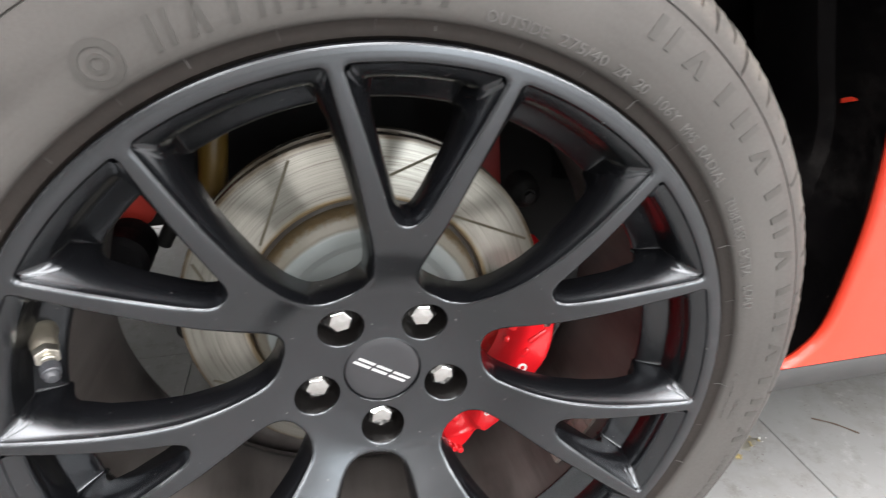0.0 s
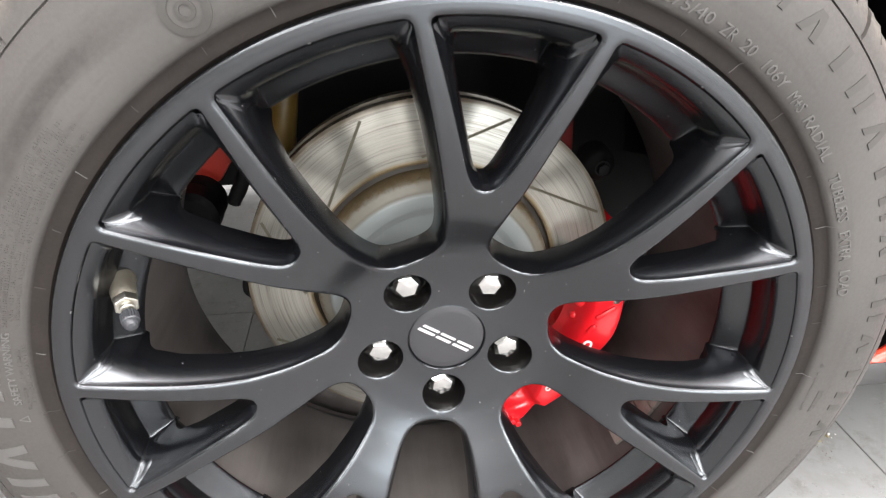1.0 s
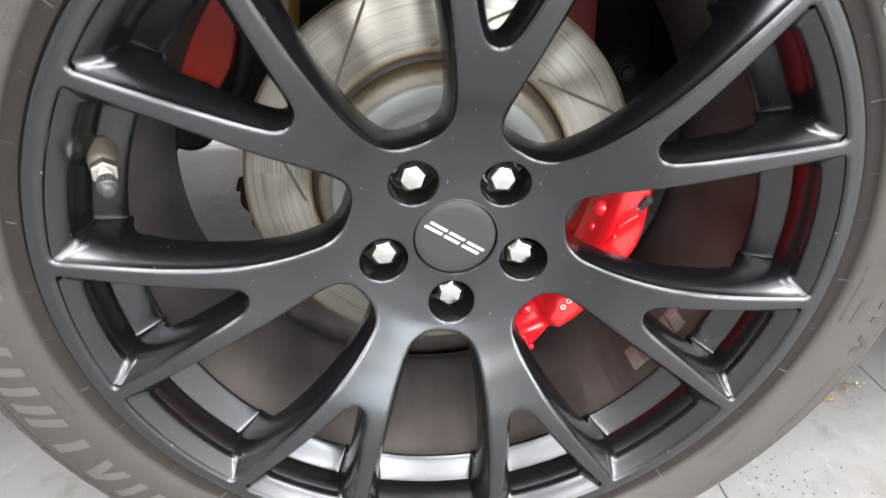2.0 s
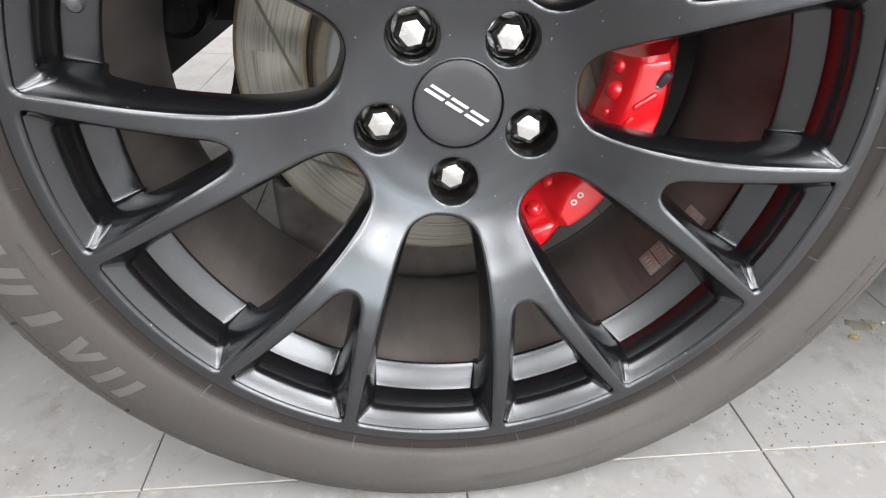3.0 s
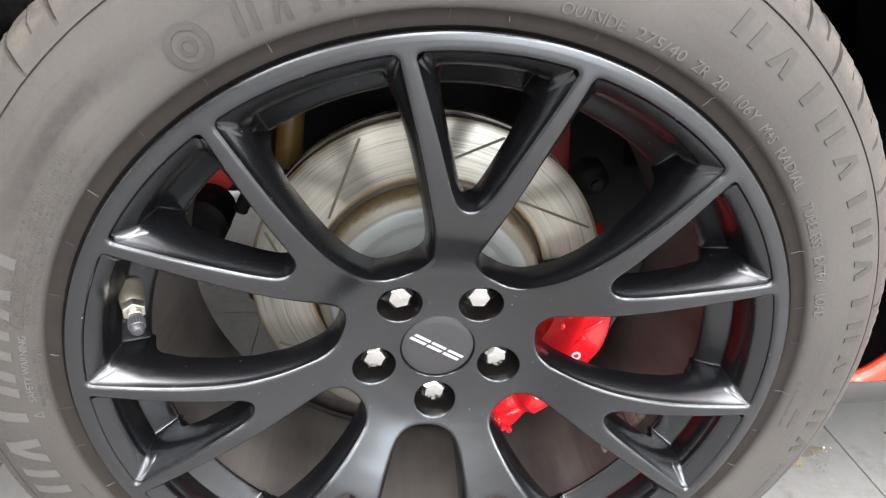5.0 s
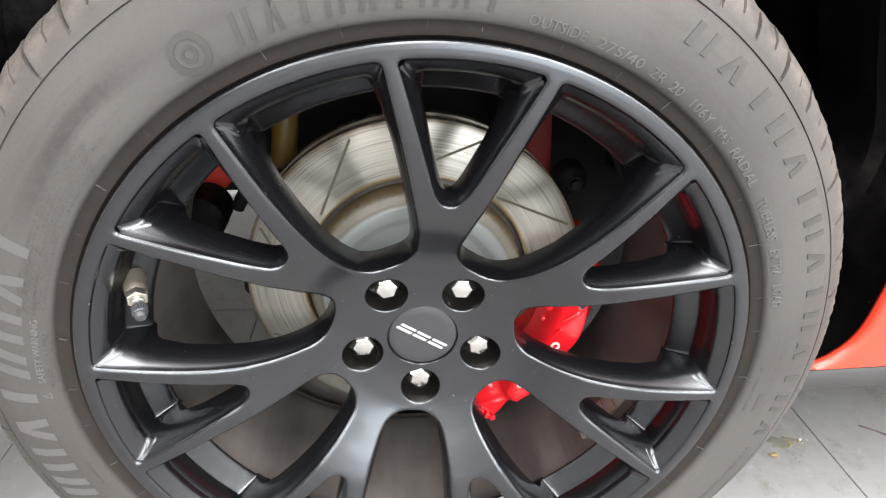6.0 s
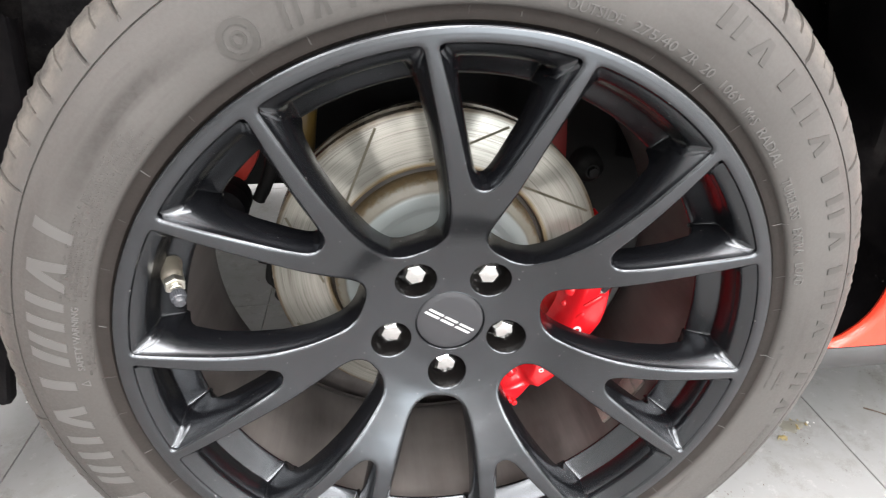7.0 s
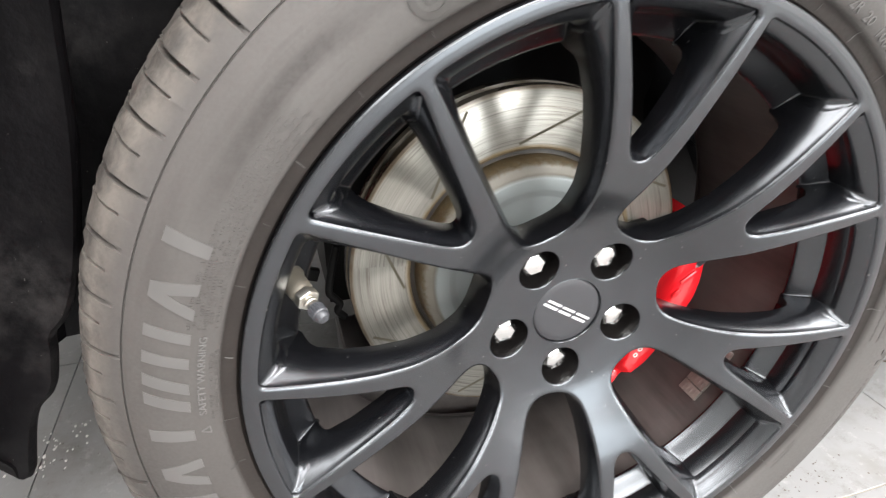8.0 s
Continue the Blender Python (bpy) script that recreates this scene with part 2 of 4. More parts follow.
WEIGHT = plain("dusty zinc weight", (0.17, 0.145, 0.128), (0.36, 0.315, 0.285), 0.5, 0.3, 120, 0.6)
GROUT = plain("grey tile grout", (0.115, 0.102, 0.086), (0.25, 0.232, 0.208), 0.85, 0, 5, 0.2)
CREAM = plain("cream tile grout", (0.20, 0.18, 0.14), (0.34, 0.31, 0.25), 0.85, 0, 14, 0.2)
CEILING = plain("white ceiling paint", (0.74, 0.74, 0.73), (0.78, 0.78, 0.77), 0.8, 0, 3, 0.05)
WALL = plain("light grey wall paint", (0.55, 0.55, 0.54), (0.6, 0.6, 0.59), 0.7, 0, 3, 0.05)
UNDER = plain("black underbody coating", (0.004, 0.004, 0.004), (0.010, 0.009, 0.0085), 0.6, 0, 20, 0.4, 0.0, 0.2)


# ---- mesh helpers ----
def obj(name, verts, faces, material, parent=None, m=None, smooth=True, label="", kind=""):
    me = bpy.data.meshes.new(name)
    me.from_pydata([tuple(v) for v in verts], [], faces)
    me.validate()
    if smooth:
        me.polygons.foreach_set("use_smooth", [True] * len(me.polygons))
        me.set_sharp_from_angle(angle=radians(38))
    me.materials.append(material)
    ob = new(name, me)
    ob.parent = parent
    if m is not None:
        ob.matrix_basis = m
    return tagged(ob, label, "", "", kind)


def part(name, bm, material, parent, label="", m=None, smooth=True):
    bmesh.ops.recalc_face_normals(bm, faces=bm.faces)
    me = bpy.data.meshes.new(name)
    bm.to_mesh(me)
    bm.free()
    if smooth:
        me.polygons.foreach_set("use_smooth", [True] * len(me.polygons))
        me.set_sharp_from_angle(angle=radians(38))
    me.materials.append(material)
    ob = new(name, me)
    ob.parent = parent
    if m is not None:
        ob.matrix_basis = m
    return tagged(ob, label)


def lathe(profile, n=256, closed=False, a0=0.0, a1=360.0):
    """Turns (radius, depth) about the wheel's axle, which is the y axis."""
    full = abs(a1 - a0) >= 360
    verts, faces = [], []
    count = n if full else n + 1
    for i in range(count):
        a = radians(a0 + (a1 - a0) * i / n)
        verts += [(r * math.cos(a), y, r * math.sin(a)) for r, y in profile]
    k = len(profile)
    for i in range(n):
        j = (i + 1) % count
        for p in range(k if closed else k - 1):
            q = (p + 1) % k
            faces.append((i * k + p, j * k + p, j * k + q, i * k + q))
    return verts, faces


def box_bm(sx, sy, sz, bevel=0.0, segments=2):
    bm = bmesh.new()
    bmesh.ops.create_cube(bm, size=1)
    bmesh.ops.scale(bm, vec=(sx, sy, sz), verts=bm.verts)
    if bevel:
        bmesh.ops.bevel(bm, geom=bm.edges, offset=bevel, segments=segments, affect="EDGES", profile=0.6)
    return bm


def cyl_bm(r0, r1, depth, n=24, bevel=0.0):
    """A cone or cylinder along y, from depth 0 (r0) to depth (r1)."""
    bm = bmesh.new()
    bmesh.ops.create_cone(bm, cap_ends=True, segments=n, radius1=r0, radius2=r1, depth=depth)
    bmesh.ops.rotate(bm, matrix=Matrix.Rotation(radians(-90), 3, "X"), verts=bm.verts)
    bmesh.ops.translate(bm, vec=(0, depth / 2, 0), verts=bm.verts)
    if bevel:
        edges = [e for e in bm.edges if len(e.link_faces) == 2 and e.calc_face_angle(0) > 0.9]
        bmesh.ops.bevel(bm, geom=edges, offset=bevel, segments=3, affect="EDGES", profile=0.5)
    return bm


def polar(r, a, y=0.0):
    return Vector((r * math.cos(radians(a)), y, r * math.sin(radians(a))))


def smooth_curve(points, n):
    """A soft curve through the points, with n steps between two of them."""
    pts = [Vector(p) for p in points]
    pts = [2 * pts[0] - pts[1], *pts, 2 * pts[-1] - pts[-2]]
    out = []
    for i in range(1, len(pts) - 2):
        p0, p1, p2, p3 = pts[i - 1 : i + 3]
        for s in range(n):
            t = s / n
            out.append(0.5 * (2 * p1 + (p2 - p0) * t + (2 * p0 - 5 * p1 + 4 * p2 - p3) * t * t + (3 * p1 - p0 - 3 * p2 + p3) * t**3))
    out.append(pts[-2])
    return out


# ---- the room ----
def room():
    floor = obj("floor", [(-6, -8.2, -0.0028), (6, -8.2, -0.0028), (6, 6, -0.0028), (-6, 6, -0.0028)], [(0, 1, 2, 3)], GROUT, label="grey porcelain tiled garage floor with brown joints", kind="structure")
    for name, w in (("wall_north", ((-6, 6), (EAST, 6))), ("wall_south", ((EAST, -8.2), (-6, -8.2))), ("wall_east", ((EAST, 6), (EAST, -8.2))), ("wall_west", ((-6, -8.2), (-6, 6)))):
        (x0, y0), (x1, y1) = w
        d = Vector((y1 - y0, x0 - x1, 0)).normalized() * -0.15
        vs = []
        for x, y in ((x0, y0), (x1, y1), (x1 + d.x, y1 + d.y), (x0 + d.x, y0 + d.y)):
            vs += [(x, y, -0.1), (x, y, 3.2)]
        fs = [(0, 2, 3, 1), (2, 4, 5, 3), (4, 6, 7, 5), (6, 0, 1, 7), (1, 3, 5, 7), (0, 6, 4, 2)]
        if name == "wall_south":
            vs, fs = [], []
            for bx0, bx1, bz0, bz1 in ((-6, GATE_X0, -0.1, 3.2), (GATE_X1, EAST, -0.1, 3.2), (GATE_X0, GATE_X1, GATE_Z, 3.2)):
                i0 = len(vs)
                vs += [(x, y, z) for x in (bx0, bx1) for y in (SOUTH - 0.15, SOUTH) for z in (bz0, bz1)]
                fs += [tuple(i0 + i for i in f) for f in ((0, 1, 3, 2), (4, 6, 7, 5), (0, 4, 5, 1), (2, 3, 7, 6), (0, 2, 6, 4), (1, 5, 7, 3))]
        obj(name, vs, fs, WALL, smooth=False, label="plain light grey painted wall", kind="structure")
    obj("ceiling", [(-6.1, -8.4, 3.2), (6.1, -8.4, 3.2), (6.1, 6.1, 3.2), (-6.1, 6.1, 3.2), (-6.1, -8.4, 3.3), (6.1, -8.4, 3.3), (6.1, 6.1, 3.3), (-6.1, 6.1, 3.3)], [(0, 3, 2, 1), (4, 5, 6, 7), (0, 1, 5, 4), (1, 2, 6, 5), (2, 3, 7, 6), (3, 0, 4, 7)], CEILING, smooth=False, label="plain white ceiling with lines of lamps", kind="structure")
    return floor


FLOOR = room()

# ---- the car's wheel ----
AXLE = 0.346
SPIN = 6.7
WHEEL_POSE = pose(0, 0, AXLE, 0, SPIN, 0)
CAR = tagged(new("car"), "bright orange-red car parked on grey tiles, front wheel close up", "car")

FACE_R = np.array([0, 0.05, 0.08, 0.10, 0.125, 0.15, 0.175, 0.2, 0.225, 0.25, 0.2575, 0.30])
FACE_Y = np.array([0.0635, 0.0615, 0.0555, 0.046, 0.030, 0.0178, 0.0105, 0.0058, 0.0025, 0.0003, 0, 0])
_fine = np.linspace(0, 0.3, 601)
_lin = np.interp(_fine, FACE_R, FACE_Y)
_pad = np.pad(_lin, 16, mode="edge")
_soft = np.convolve(_pad, np.ones(33) / 33, mode="valid")
BACK_R, BACK_Y = np.array([0, 0.0755, 0.1, 0.125, 0.15, 0.175, 0.2, 0.2195, 0.2240, 0.2268, 0.2288, 0.3]), np.array([0.092, 0.090, 0.0745, 0.0570, 0.0450, 0.0385, 0.0350, 0.0356, 0.0392, 0.0470, 0.0545, 0.0550])


REF_Y = np.array([0.092, 0.090, 0.0745, 0.0570, 0.0450, 0.0385, 0.0350, 0.0355, 0.0356, 0.0357, 0.0357, 0.0400])


def wall_y(r):
    """Depth at which the arms' flared walls turn straight."""
    return float(np.interp(r, BACK_R, REF_Y))


def face_y(r):
    return float(np.interp(r, _fine, _soft))


def back_y(r):
    return float(np.interp(r, BACK_R, BACK_Y))


def resample(points, step):
    pts = [Vector(p) for p in points]
    out, carry = [pts[0]], 0.0
    for a, b in zip(pts, pts[1:]):
        length = (b - a).length
        if length < 1e-9:
            continue
        d = step - carry
        while d < length:
            out.append(a.lerp(b, d / length))
            d += step
        carry = length - (d - step)
    if (out[-1] - pts[-1]).length > step * 0.3:
        out.append(pts[-1])
    else:
        out[-1] = pts[-1]
    return out


def round_corner(a, corner, b, cut, n=8):
    """A soft corner: from cut before it to cut after it."""
    p = corner + (a - corner).normalized() * cut
    q = corner + (b - corner).normalized() * cut
    return [(p.lerp(corner, t)).lerp(corner.lerp(q, t), t) for t in (i / n for i in range(n + 1))]


R_IN, R_OUT, R_HUB = 0.2592, 0.2660, 0.0785
HALF = math.pi / 7
OUTER_EDGE = [(0.0589, 0.2524), (0.0493, 0.2235), (0.0405, 0.197), (0.0333, 0.173), (0.0273, 0.151), (0.0222, 0.130), (0.0189, 0.112), (0.0181, 0.101), (0.0187, 0.0945), (0.0212, 0.0885), (0.0253, 0.0833), (0.0308, 0.0791), (0.0367, 0.0761)]
INNER_EDGE = [(0.0, 0.1515), (0.0052, 0.1530), (0.0095, 0.1578), (0.0132, 0.1655), (0.0202, 0.1840), (0.0282, 0.2050), (0.0375, 0.2285), (0.04805, 0.2547)]


def arc(r, a0, a1, n):
    """Points on a circle; the angle is counted from the spoke's axis, to its right."""
    return [Vector((r * math.sin(a0 + (a1 - a0) * i / n), r * math.cos(a0 + (a1 - a0) * i / n))) for i in range(n + 1)]


DRAFT_R, DRAFT = [0.08, 0.13, 0.2, 0.225, 0.25], [0.0040, 0.0050, 0.0064, 0.0082, 0.0125]


def spoke_mesh():
    """One forked spoke with its share of the rim's ring, cut out of one plate, crowned, rounded and closed behind."""
    step = 0.0018
    right = smooth_curve(OUTER_EDGE, 8)
    a_tip = math.atan2(right[0].x, right[0].y)
    ring = arc(R_IN, HALF, a_tip, 40)
    corner = round_corner(ring[-6], right[0], right[4], 0.0042)
    edge_r = resample([*ring[:-4], *corner, *right[3:]], step)
    edge_l = [Vector((-p.x, p.y)) for p in reversed(edge_r)]
    v_right = smooth_curve(INNER_EDGE, 8)
    a_v = math.atan2(v_right[-1].x, v_right[-1].y)
    ring_v = arc(R_IN, a_v, -a_v, 60)
    c1 = round_corner(v_right[-5], v_right[-1], ring_v[4], 0.0036)
    half = [*v_right[:-3], *c1, *[p for p in ring_v[4:] if p.x > 0], Vector((0, R_IN))]
    half = resample(half, step)
    hole = [*half, *[Vector((-p.x, p.y)) for p in reversed(half[1:-1])]]
    # outline of the sector: right edge down, the hub's arc, left edge up, the ring's outer arc
    hub = arc(R_HUB, HALF, -HALF, 40)[0:]
    outer = arc(R_OUT, -HALF, HALF, 90)
    rb = 0.0036
    steps = (0.0003, 0.0008, 0.0015, 0.0025, 0.0036, 0.0050)

    def fall(d):
        return rb - math.sqrt(max(0.0, rb * rb - (rb - d) ** 2)) if d < rb else 0.0

    r_u = edge_r[-1].length
    s_hub = [(edge_r[-1].normalized() * (r_u - d), fall(d)) for d in steps]
    s_ring = [(edge_r[0].normalized() * (R_IN + d), fall(d)) for d in steps]
    flip = lambda row: [(Vector((-p.x, p.y)), f) for p, f in row]

    def normals(points, closed):
        out = []
        n = len(points)
        for i in range(n):
            a = points[(i - 1) % n] if closed or i > 0 else points[i]
            b = points[(i + 1) % n] if closed or i < n - 1 else points[i]
            d = (b - a).normalized()
            out.append(Vector((d.y, -d.x)))
        return out

    # normals that point into the metal
    n_r = normals(edge_r, False)
    if n_r[len(n_r) // 2].x > 0:
        n_r = [-v for v in n_r]
    n_l = [Vector((-v.x, v.y)) for v in reversed(n_r)]
    n_h = normals(hole, True)
    if n_h[0].y > 0:
        n_h = [-v for v in n_h]
    borders = [(edge_r, n_r), (edge_l, n_l), (hole, n_h)]
    pts, drop = [], []
    for line, ns in borders:
        for p in line:
            pts.append(p)
            drop.append(rb)
    seams = [s_hub, [(p, 0.0) for p in hub], list(reversed(flip(s_hub))), flip(s_ring), [(p, 0.0) for p in outer], list(reversed(s_ring))]
    seam = [q for row in seams for q in row]
    pts += [p for p, _ in seam]
    drop += [f for _, f in seam]
    half_seam = len(seams[0]) + len(seams[1]) + len(seams[2])
    rim_pts = np.array([tuple(p) for line, _ in borders for p in line])
    extra = []
    for d in steps:
        for line, ns in borders:
            for p, nn in zip(line, ns):
                q = p + nn * d
                extra.append((q, d))
    for iu in range(-32, 33):
        for iv in range(18, 68):
            q = Vector((iu * 0.004 + (0.002 if iv % 2 else 0), iv * 0.004))
            extra.append((q, 1.0))
    for q, d in extra:
        r, a = q.length, math.atan2(q.x, q.y)
        if r > R_OUT - 0.0006 or r < R_HUB + 0.0006 or abs(a) > HALF - 0.0004 / r:
            continue
        near = np.min(np.hypot(rim_pts[:, 0] - q.x, rim_pts[:, 1] - q.y))
        if d == 1.0 and near < 0.0055:
            continue
        if d < 1.0 and near < d * 0.9:
            continue
        pts.append(q)
        d = min(d, near)
        drop.append(fall(d))
    # the two straight seams need points too
    nr, nl, nh = len(edge_r), len(edge_l), len(hole)
    first = [0, nr, nr + nl]
    seam0 = nr + nl + nh
    outline = [*range(0, nr), *range(seam0, seam0 + half_seam), *range(nr, nr + nl), *range(seam0 + half_seam, seam0 + len(seam))]
    holes = list(range(nr + nl, nr + nl + nh))
    edges = [(outline[i], outline[(i + 1) % len(outline)]) for i in range(len(outline))] + [(holes[i], holes[(i + 1) % nh]) for i in range(nh)]
    from mathutils.geometry import delaunay_2d_cdt
    v2, _, tris, orig, _, _ = delaunay_2d_cdt(pts, edges, [], 0, 1e-7)
    src = [o[0] if o else -1 for o in orig]
    out_poly = np.array([tuple(pts[i]) for i in outline])
    hole_poly = np.array([tuple(pts[i]) for i in holes])

    def inside(poly, x, y):
        x0, y0 = poly[:, 0], poly[:, 1]
        x1, y1 = np.roll(x0, -1), np.roll(y0, -1)
        cross = (y0 > y) != (y1 > y)
        with np.errstate(divide="ignore", invalid="ignore"):
            xs = x0 + (y - y0) * (x1 - x0) / (y1 - y0)
        return np.count_nonzero(cross & (x < xs)) % 2 == 1

    verts, faces = [], []
    for v, s in zip(v2, src):
        r = v.length
        verts.append((v.x, face_y(r) + (drop[s] if s >= 0 else rb), v.y))
    back0 = len(verts)
    for v in v2:
        verts.append((v.x, back_y(v.length), v.y))
    for t in tris:
        c = (v2[t[0]] + v2[t[1]] + v2[t[2]]) / 3
        if inside(out_poly, c.x, c.y) and not inside(hole_poly, c.x, c.y):
            a, b, c3 = t
            faces.append((a, c3, b) if (v2[b] - v2[a]).cross(v2[c3] - v2[a]) < 0 else (a, b, c3))
            faces.append(tuple(i + back0 for i in reversed(faces[-1])))
    where = {s: i for i, s in enumerate(src) if s >= 0}
    # side walls with a little draft
    for (line, ns), f0, closed in zip(borders, first, (False, False, True)):
        rows = []
        for k in range(10):
            row = []
            for i, (p, nn) in enumerate(zip(line, ns)):
                if k == 0:
                    row.append(where[f0 + i])
                    continue
                top, turn = face_y(p.length) + rb, wall_y(p.length)
                s = min(1.0, (k / 7) ** 1.3)
                draft = float(np.interp(p.length, DRAFT_R, DRAFT))
                q = p - nn * (draft * (1 - (1 - s) ** 2.6)) if k < 9 else p + nn * 0.003
                row.append(len(verts))
                verts.append((q.x, top + (turn - top) * s if k < 8 else back_y(p.length) + (0.0002 if k == 9 else 0.0), q.y))
            rows.append(row)
        for ra, rbb in zip(rows, rows[1:]):
            m = len(ra)
            for i in range(m if closed else m - 1):
                j = (i + 1) % m
                faces.append((ra[i], ra[j], rbb[j], rbb[i]))
    return verts, faces


# rim: stepped outer barrel, lip and dusty inner barrel, one turned piece
LIP = [(0.2655, 0.0), (0.2690, 0.0001), (0.2701, 0.0004), (0.2709, 0.0012), (0.2713, 0.0026), (0.2714, 0.0040), (0.2712, 0.008), (0.268, 0.016), (0.2605, 0.02), (0.2590, 0.02)]
BASE = [(0.2590, 0.02), (0.2591, 0.0032), (0.2587, 0.0044), (0.2574, 0.0075), (0.2556, 0.0120), (0.2539, 0.0180), (0.2512, 0.0300), (0.2474, 0.0400), (0.2442, 0.0470), (0.2430, 0.0520), (0.2420, 0.0545)]
PAD = [(0.2590, 0.0028), (0.2587, 0.0031), (0.2580, 0.0038), (0.2566, 0.0052), (0.2545, 0.0075), (0.2528, 0.0095), (0.2515, 0.0112), (0.2507, 0.0126), (0.2502, 0.0142), (0.2499, 0.0165), (0.2490, 0.0250), (0.2482, 0.0335), (0.2479, 0.0350), (0.2472, 0.0364), (0.2455, 0.0383), (0.2425, 0.0410), (0.2390, 0.0440), (0.2355, 0.0468), (0.2330, 0.0490), (0.2315, 0.0505), (0.2305, 0.0519), (0.2303, 0.0530), (0.2308, 0.0540), (0.2330, 0.0546), (0.2370, 0.0550), (0.2480, 0.0555)]
INNER = [(0.2420, 0.0540), (0.2400, 0.075), (0.2385, 0.11), (0.2385, 0.175), (0.2400, 0.2), (0.2440, 0.2080), (0.2560, 0.2140), (0.2650, 0.2160), (0.2700, 0.2200), (0.2700, 0.2240), (0.2600, 0.2240), (0.2480, 0.2180), (0.246, 0.2)]

WHEEL = obj("wheel", *lathe(LIP + BASE[1:], 360), BLACK, CAR, WHEEL_POSE, label="satin black forked-spoke alloy wheel, lightly dusty")
obj("inner_barrel", *lathe(INNER, 240), BROWN, WHEEL, label="brown brake-dusted inner barrel")
sv, sf = spoke_mesh()
spoke = obj("spoke", sv, sf, BLACK, WHEEL, pose(0, 0, 0))
for k in range(1, 7):
    ob = new("spoke", spoke.data)
    ob.parent, ob.matrix_basis = WHEEL, pose(0, 0, 0, 0, k * 360 / 7, 0)


def opening_half(edge, r, y, inner):
    """Half the width of a window between two arms, at a radius and a depth."""
    rows = sorted((math.hypot(x, z), math.atan2(x, z)) for x, z in edge)
    a = float(np.interp(r, [q[0] for q in rows], [q[1] for q in rows]))
    top = face_y(r) + 0.0036
    s = max(0.0, min(1.0, (y - top) / (wall_y(r) - top)))
    return r * (a if inner else HALF - a) - float(np.interp(r, DRAFT_R, DRAFT)) * (1 - (1 - s) ** 2.6)


def pad_mesh(edge, inner):
    """A stepped pad on the barrel between two arms, which runs up into the arms in soft hollows."""
    verts, faces = [], []
    cols, bend = 22, 9
    for r, y in PAD:
        hollow = float(np.interp(y, [0.002, 0.006, 0.014, 0.028, 0.042, 0.052], [0.0012, 0.0036, 0.0060, 0.0068, 0.0042, 0.0012]))
        wide = lambda q: opening_half(edge, min(q, 0.2500), y, inner) + 0.0004
        p0, corner, p2 = Vector((wide(r) - hollow, r)), Vector((wide(r), r)), Vector((wide(r - hollow), r - hollow))
        run = min(0.0045, hollow)
        half = [(wide(r - hollow - run) + 0.0022, r - hollow - run), (wide(r - hollow - run * 0.55) + 0.0009, r - hollow - run * 0.55)]
        half += [tuple(p2.lerp(corner, t).lerp(corner.lerp(p0, t), t)) for t in (q / bend for q in range(bend))]
        flat = p0.x
        line = [(-u, q) for u, q in half] + [(-flat + 2 * flat * q / cols, r) for q in range(cols + 1)] + list(reversed(half))
        for u, q in line:
            a = u / r
            verts.append((q * math.sin(a), y, q * math.cos(a)))
    k = cols + 1 + 2 * (bend + 2)
    for i in range(len(PAD) - 1):
        for p in range(k - 1):
            faces.append((i * k + p, i * k + p + 1, (i + 1) * k + p + 1, (i + 1) * k + p))
    return verts, faces


for edge, inner, turn in ((OUTER_EDGE, False, 180 / 7), (INNER_EDGE, True, 0.0)):
    pad = None
    for k in range(7):
        m = pose(0, 0, 0, 0, turn + k * 360 / 7, 0)
        if pad is None:
            pad = obj("barrel_step", *pad_mesh(edge, inner), BLACK, WHEEL, m)
        else:
            ob = new("barrel_step", pad.data)
            ob.parent, ob.matrix_basis = WHEEL, m

LUG_R, LUG_A = 0.0575, [130, 58, -14, -86, 202]


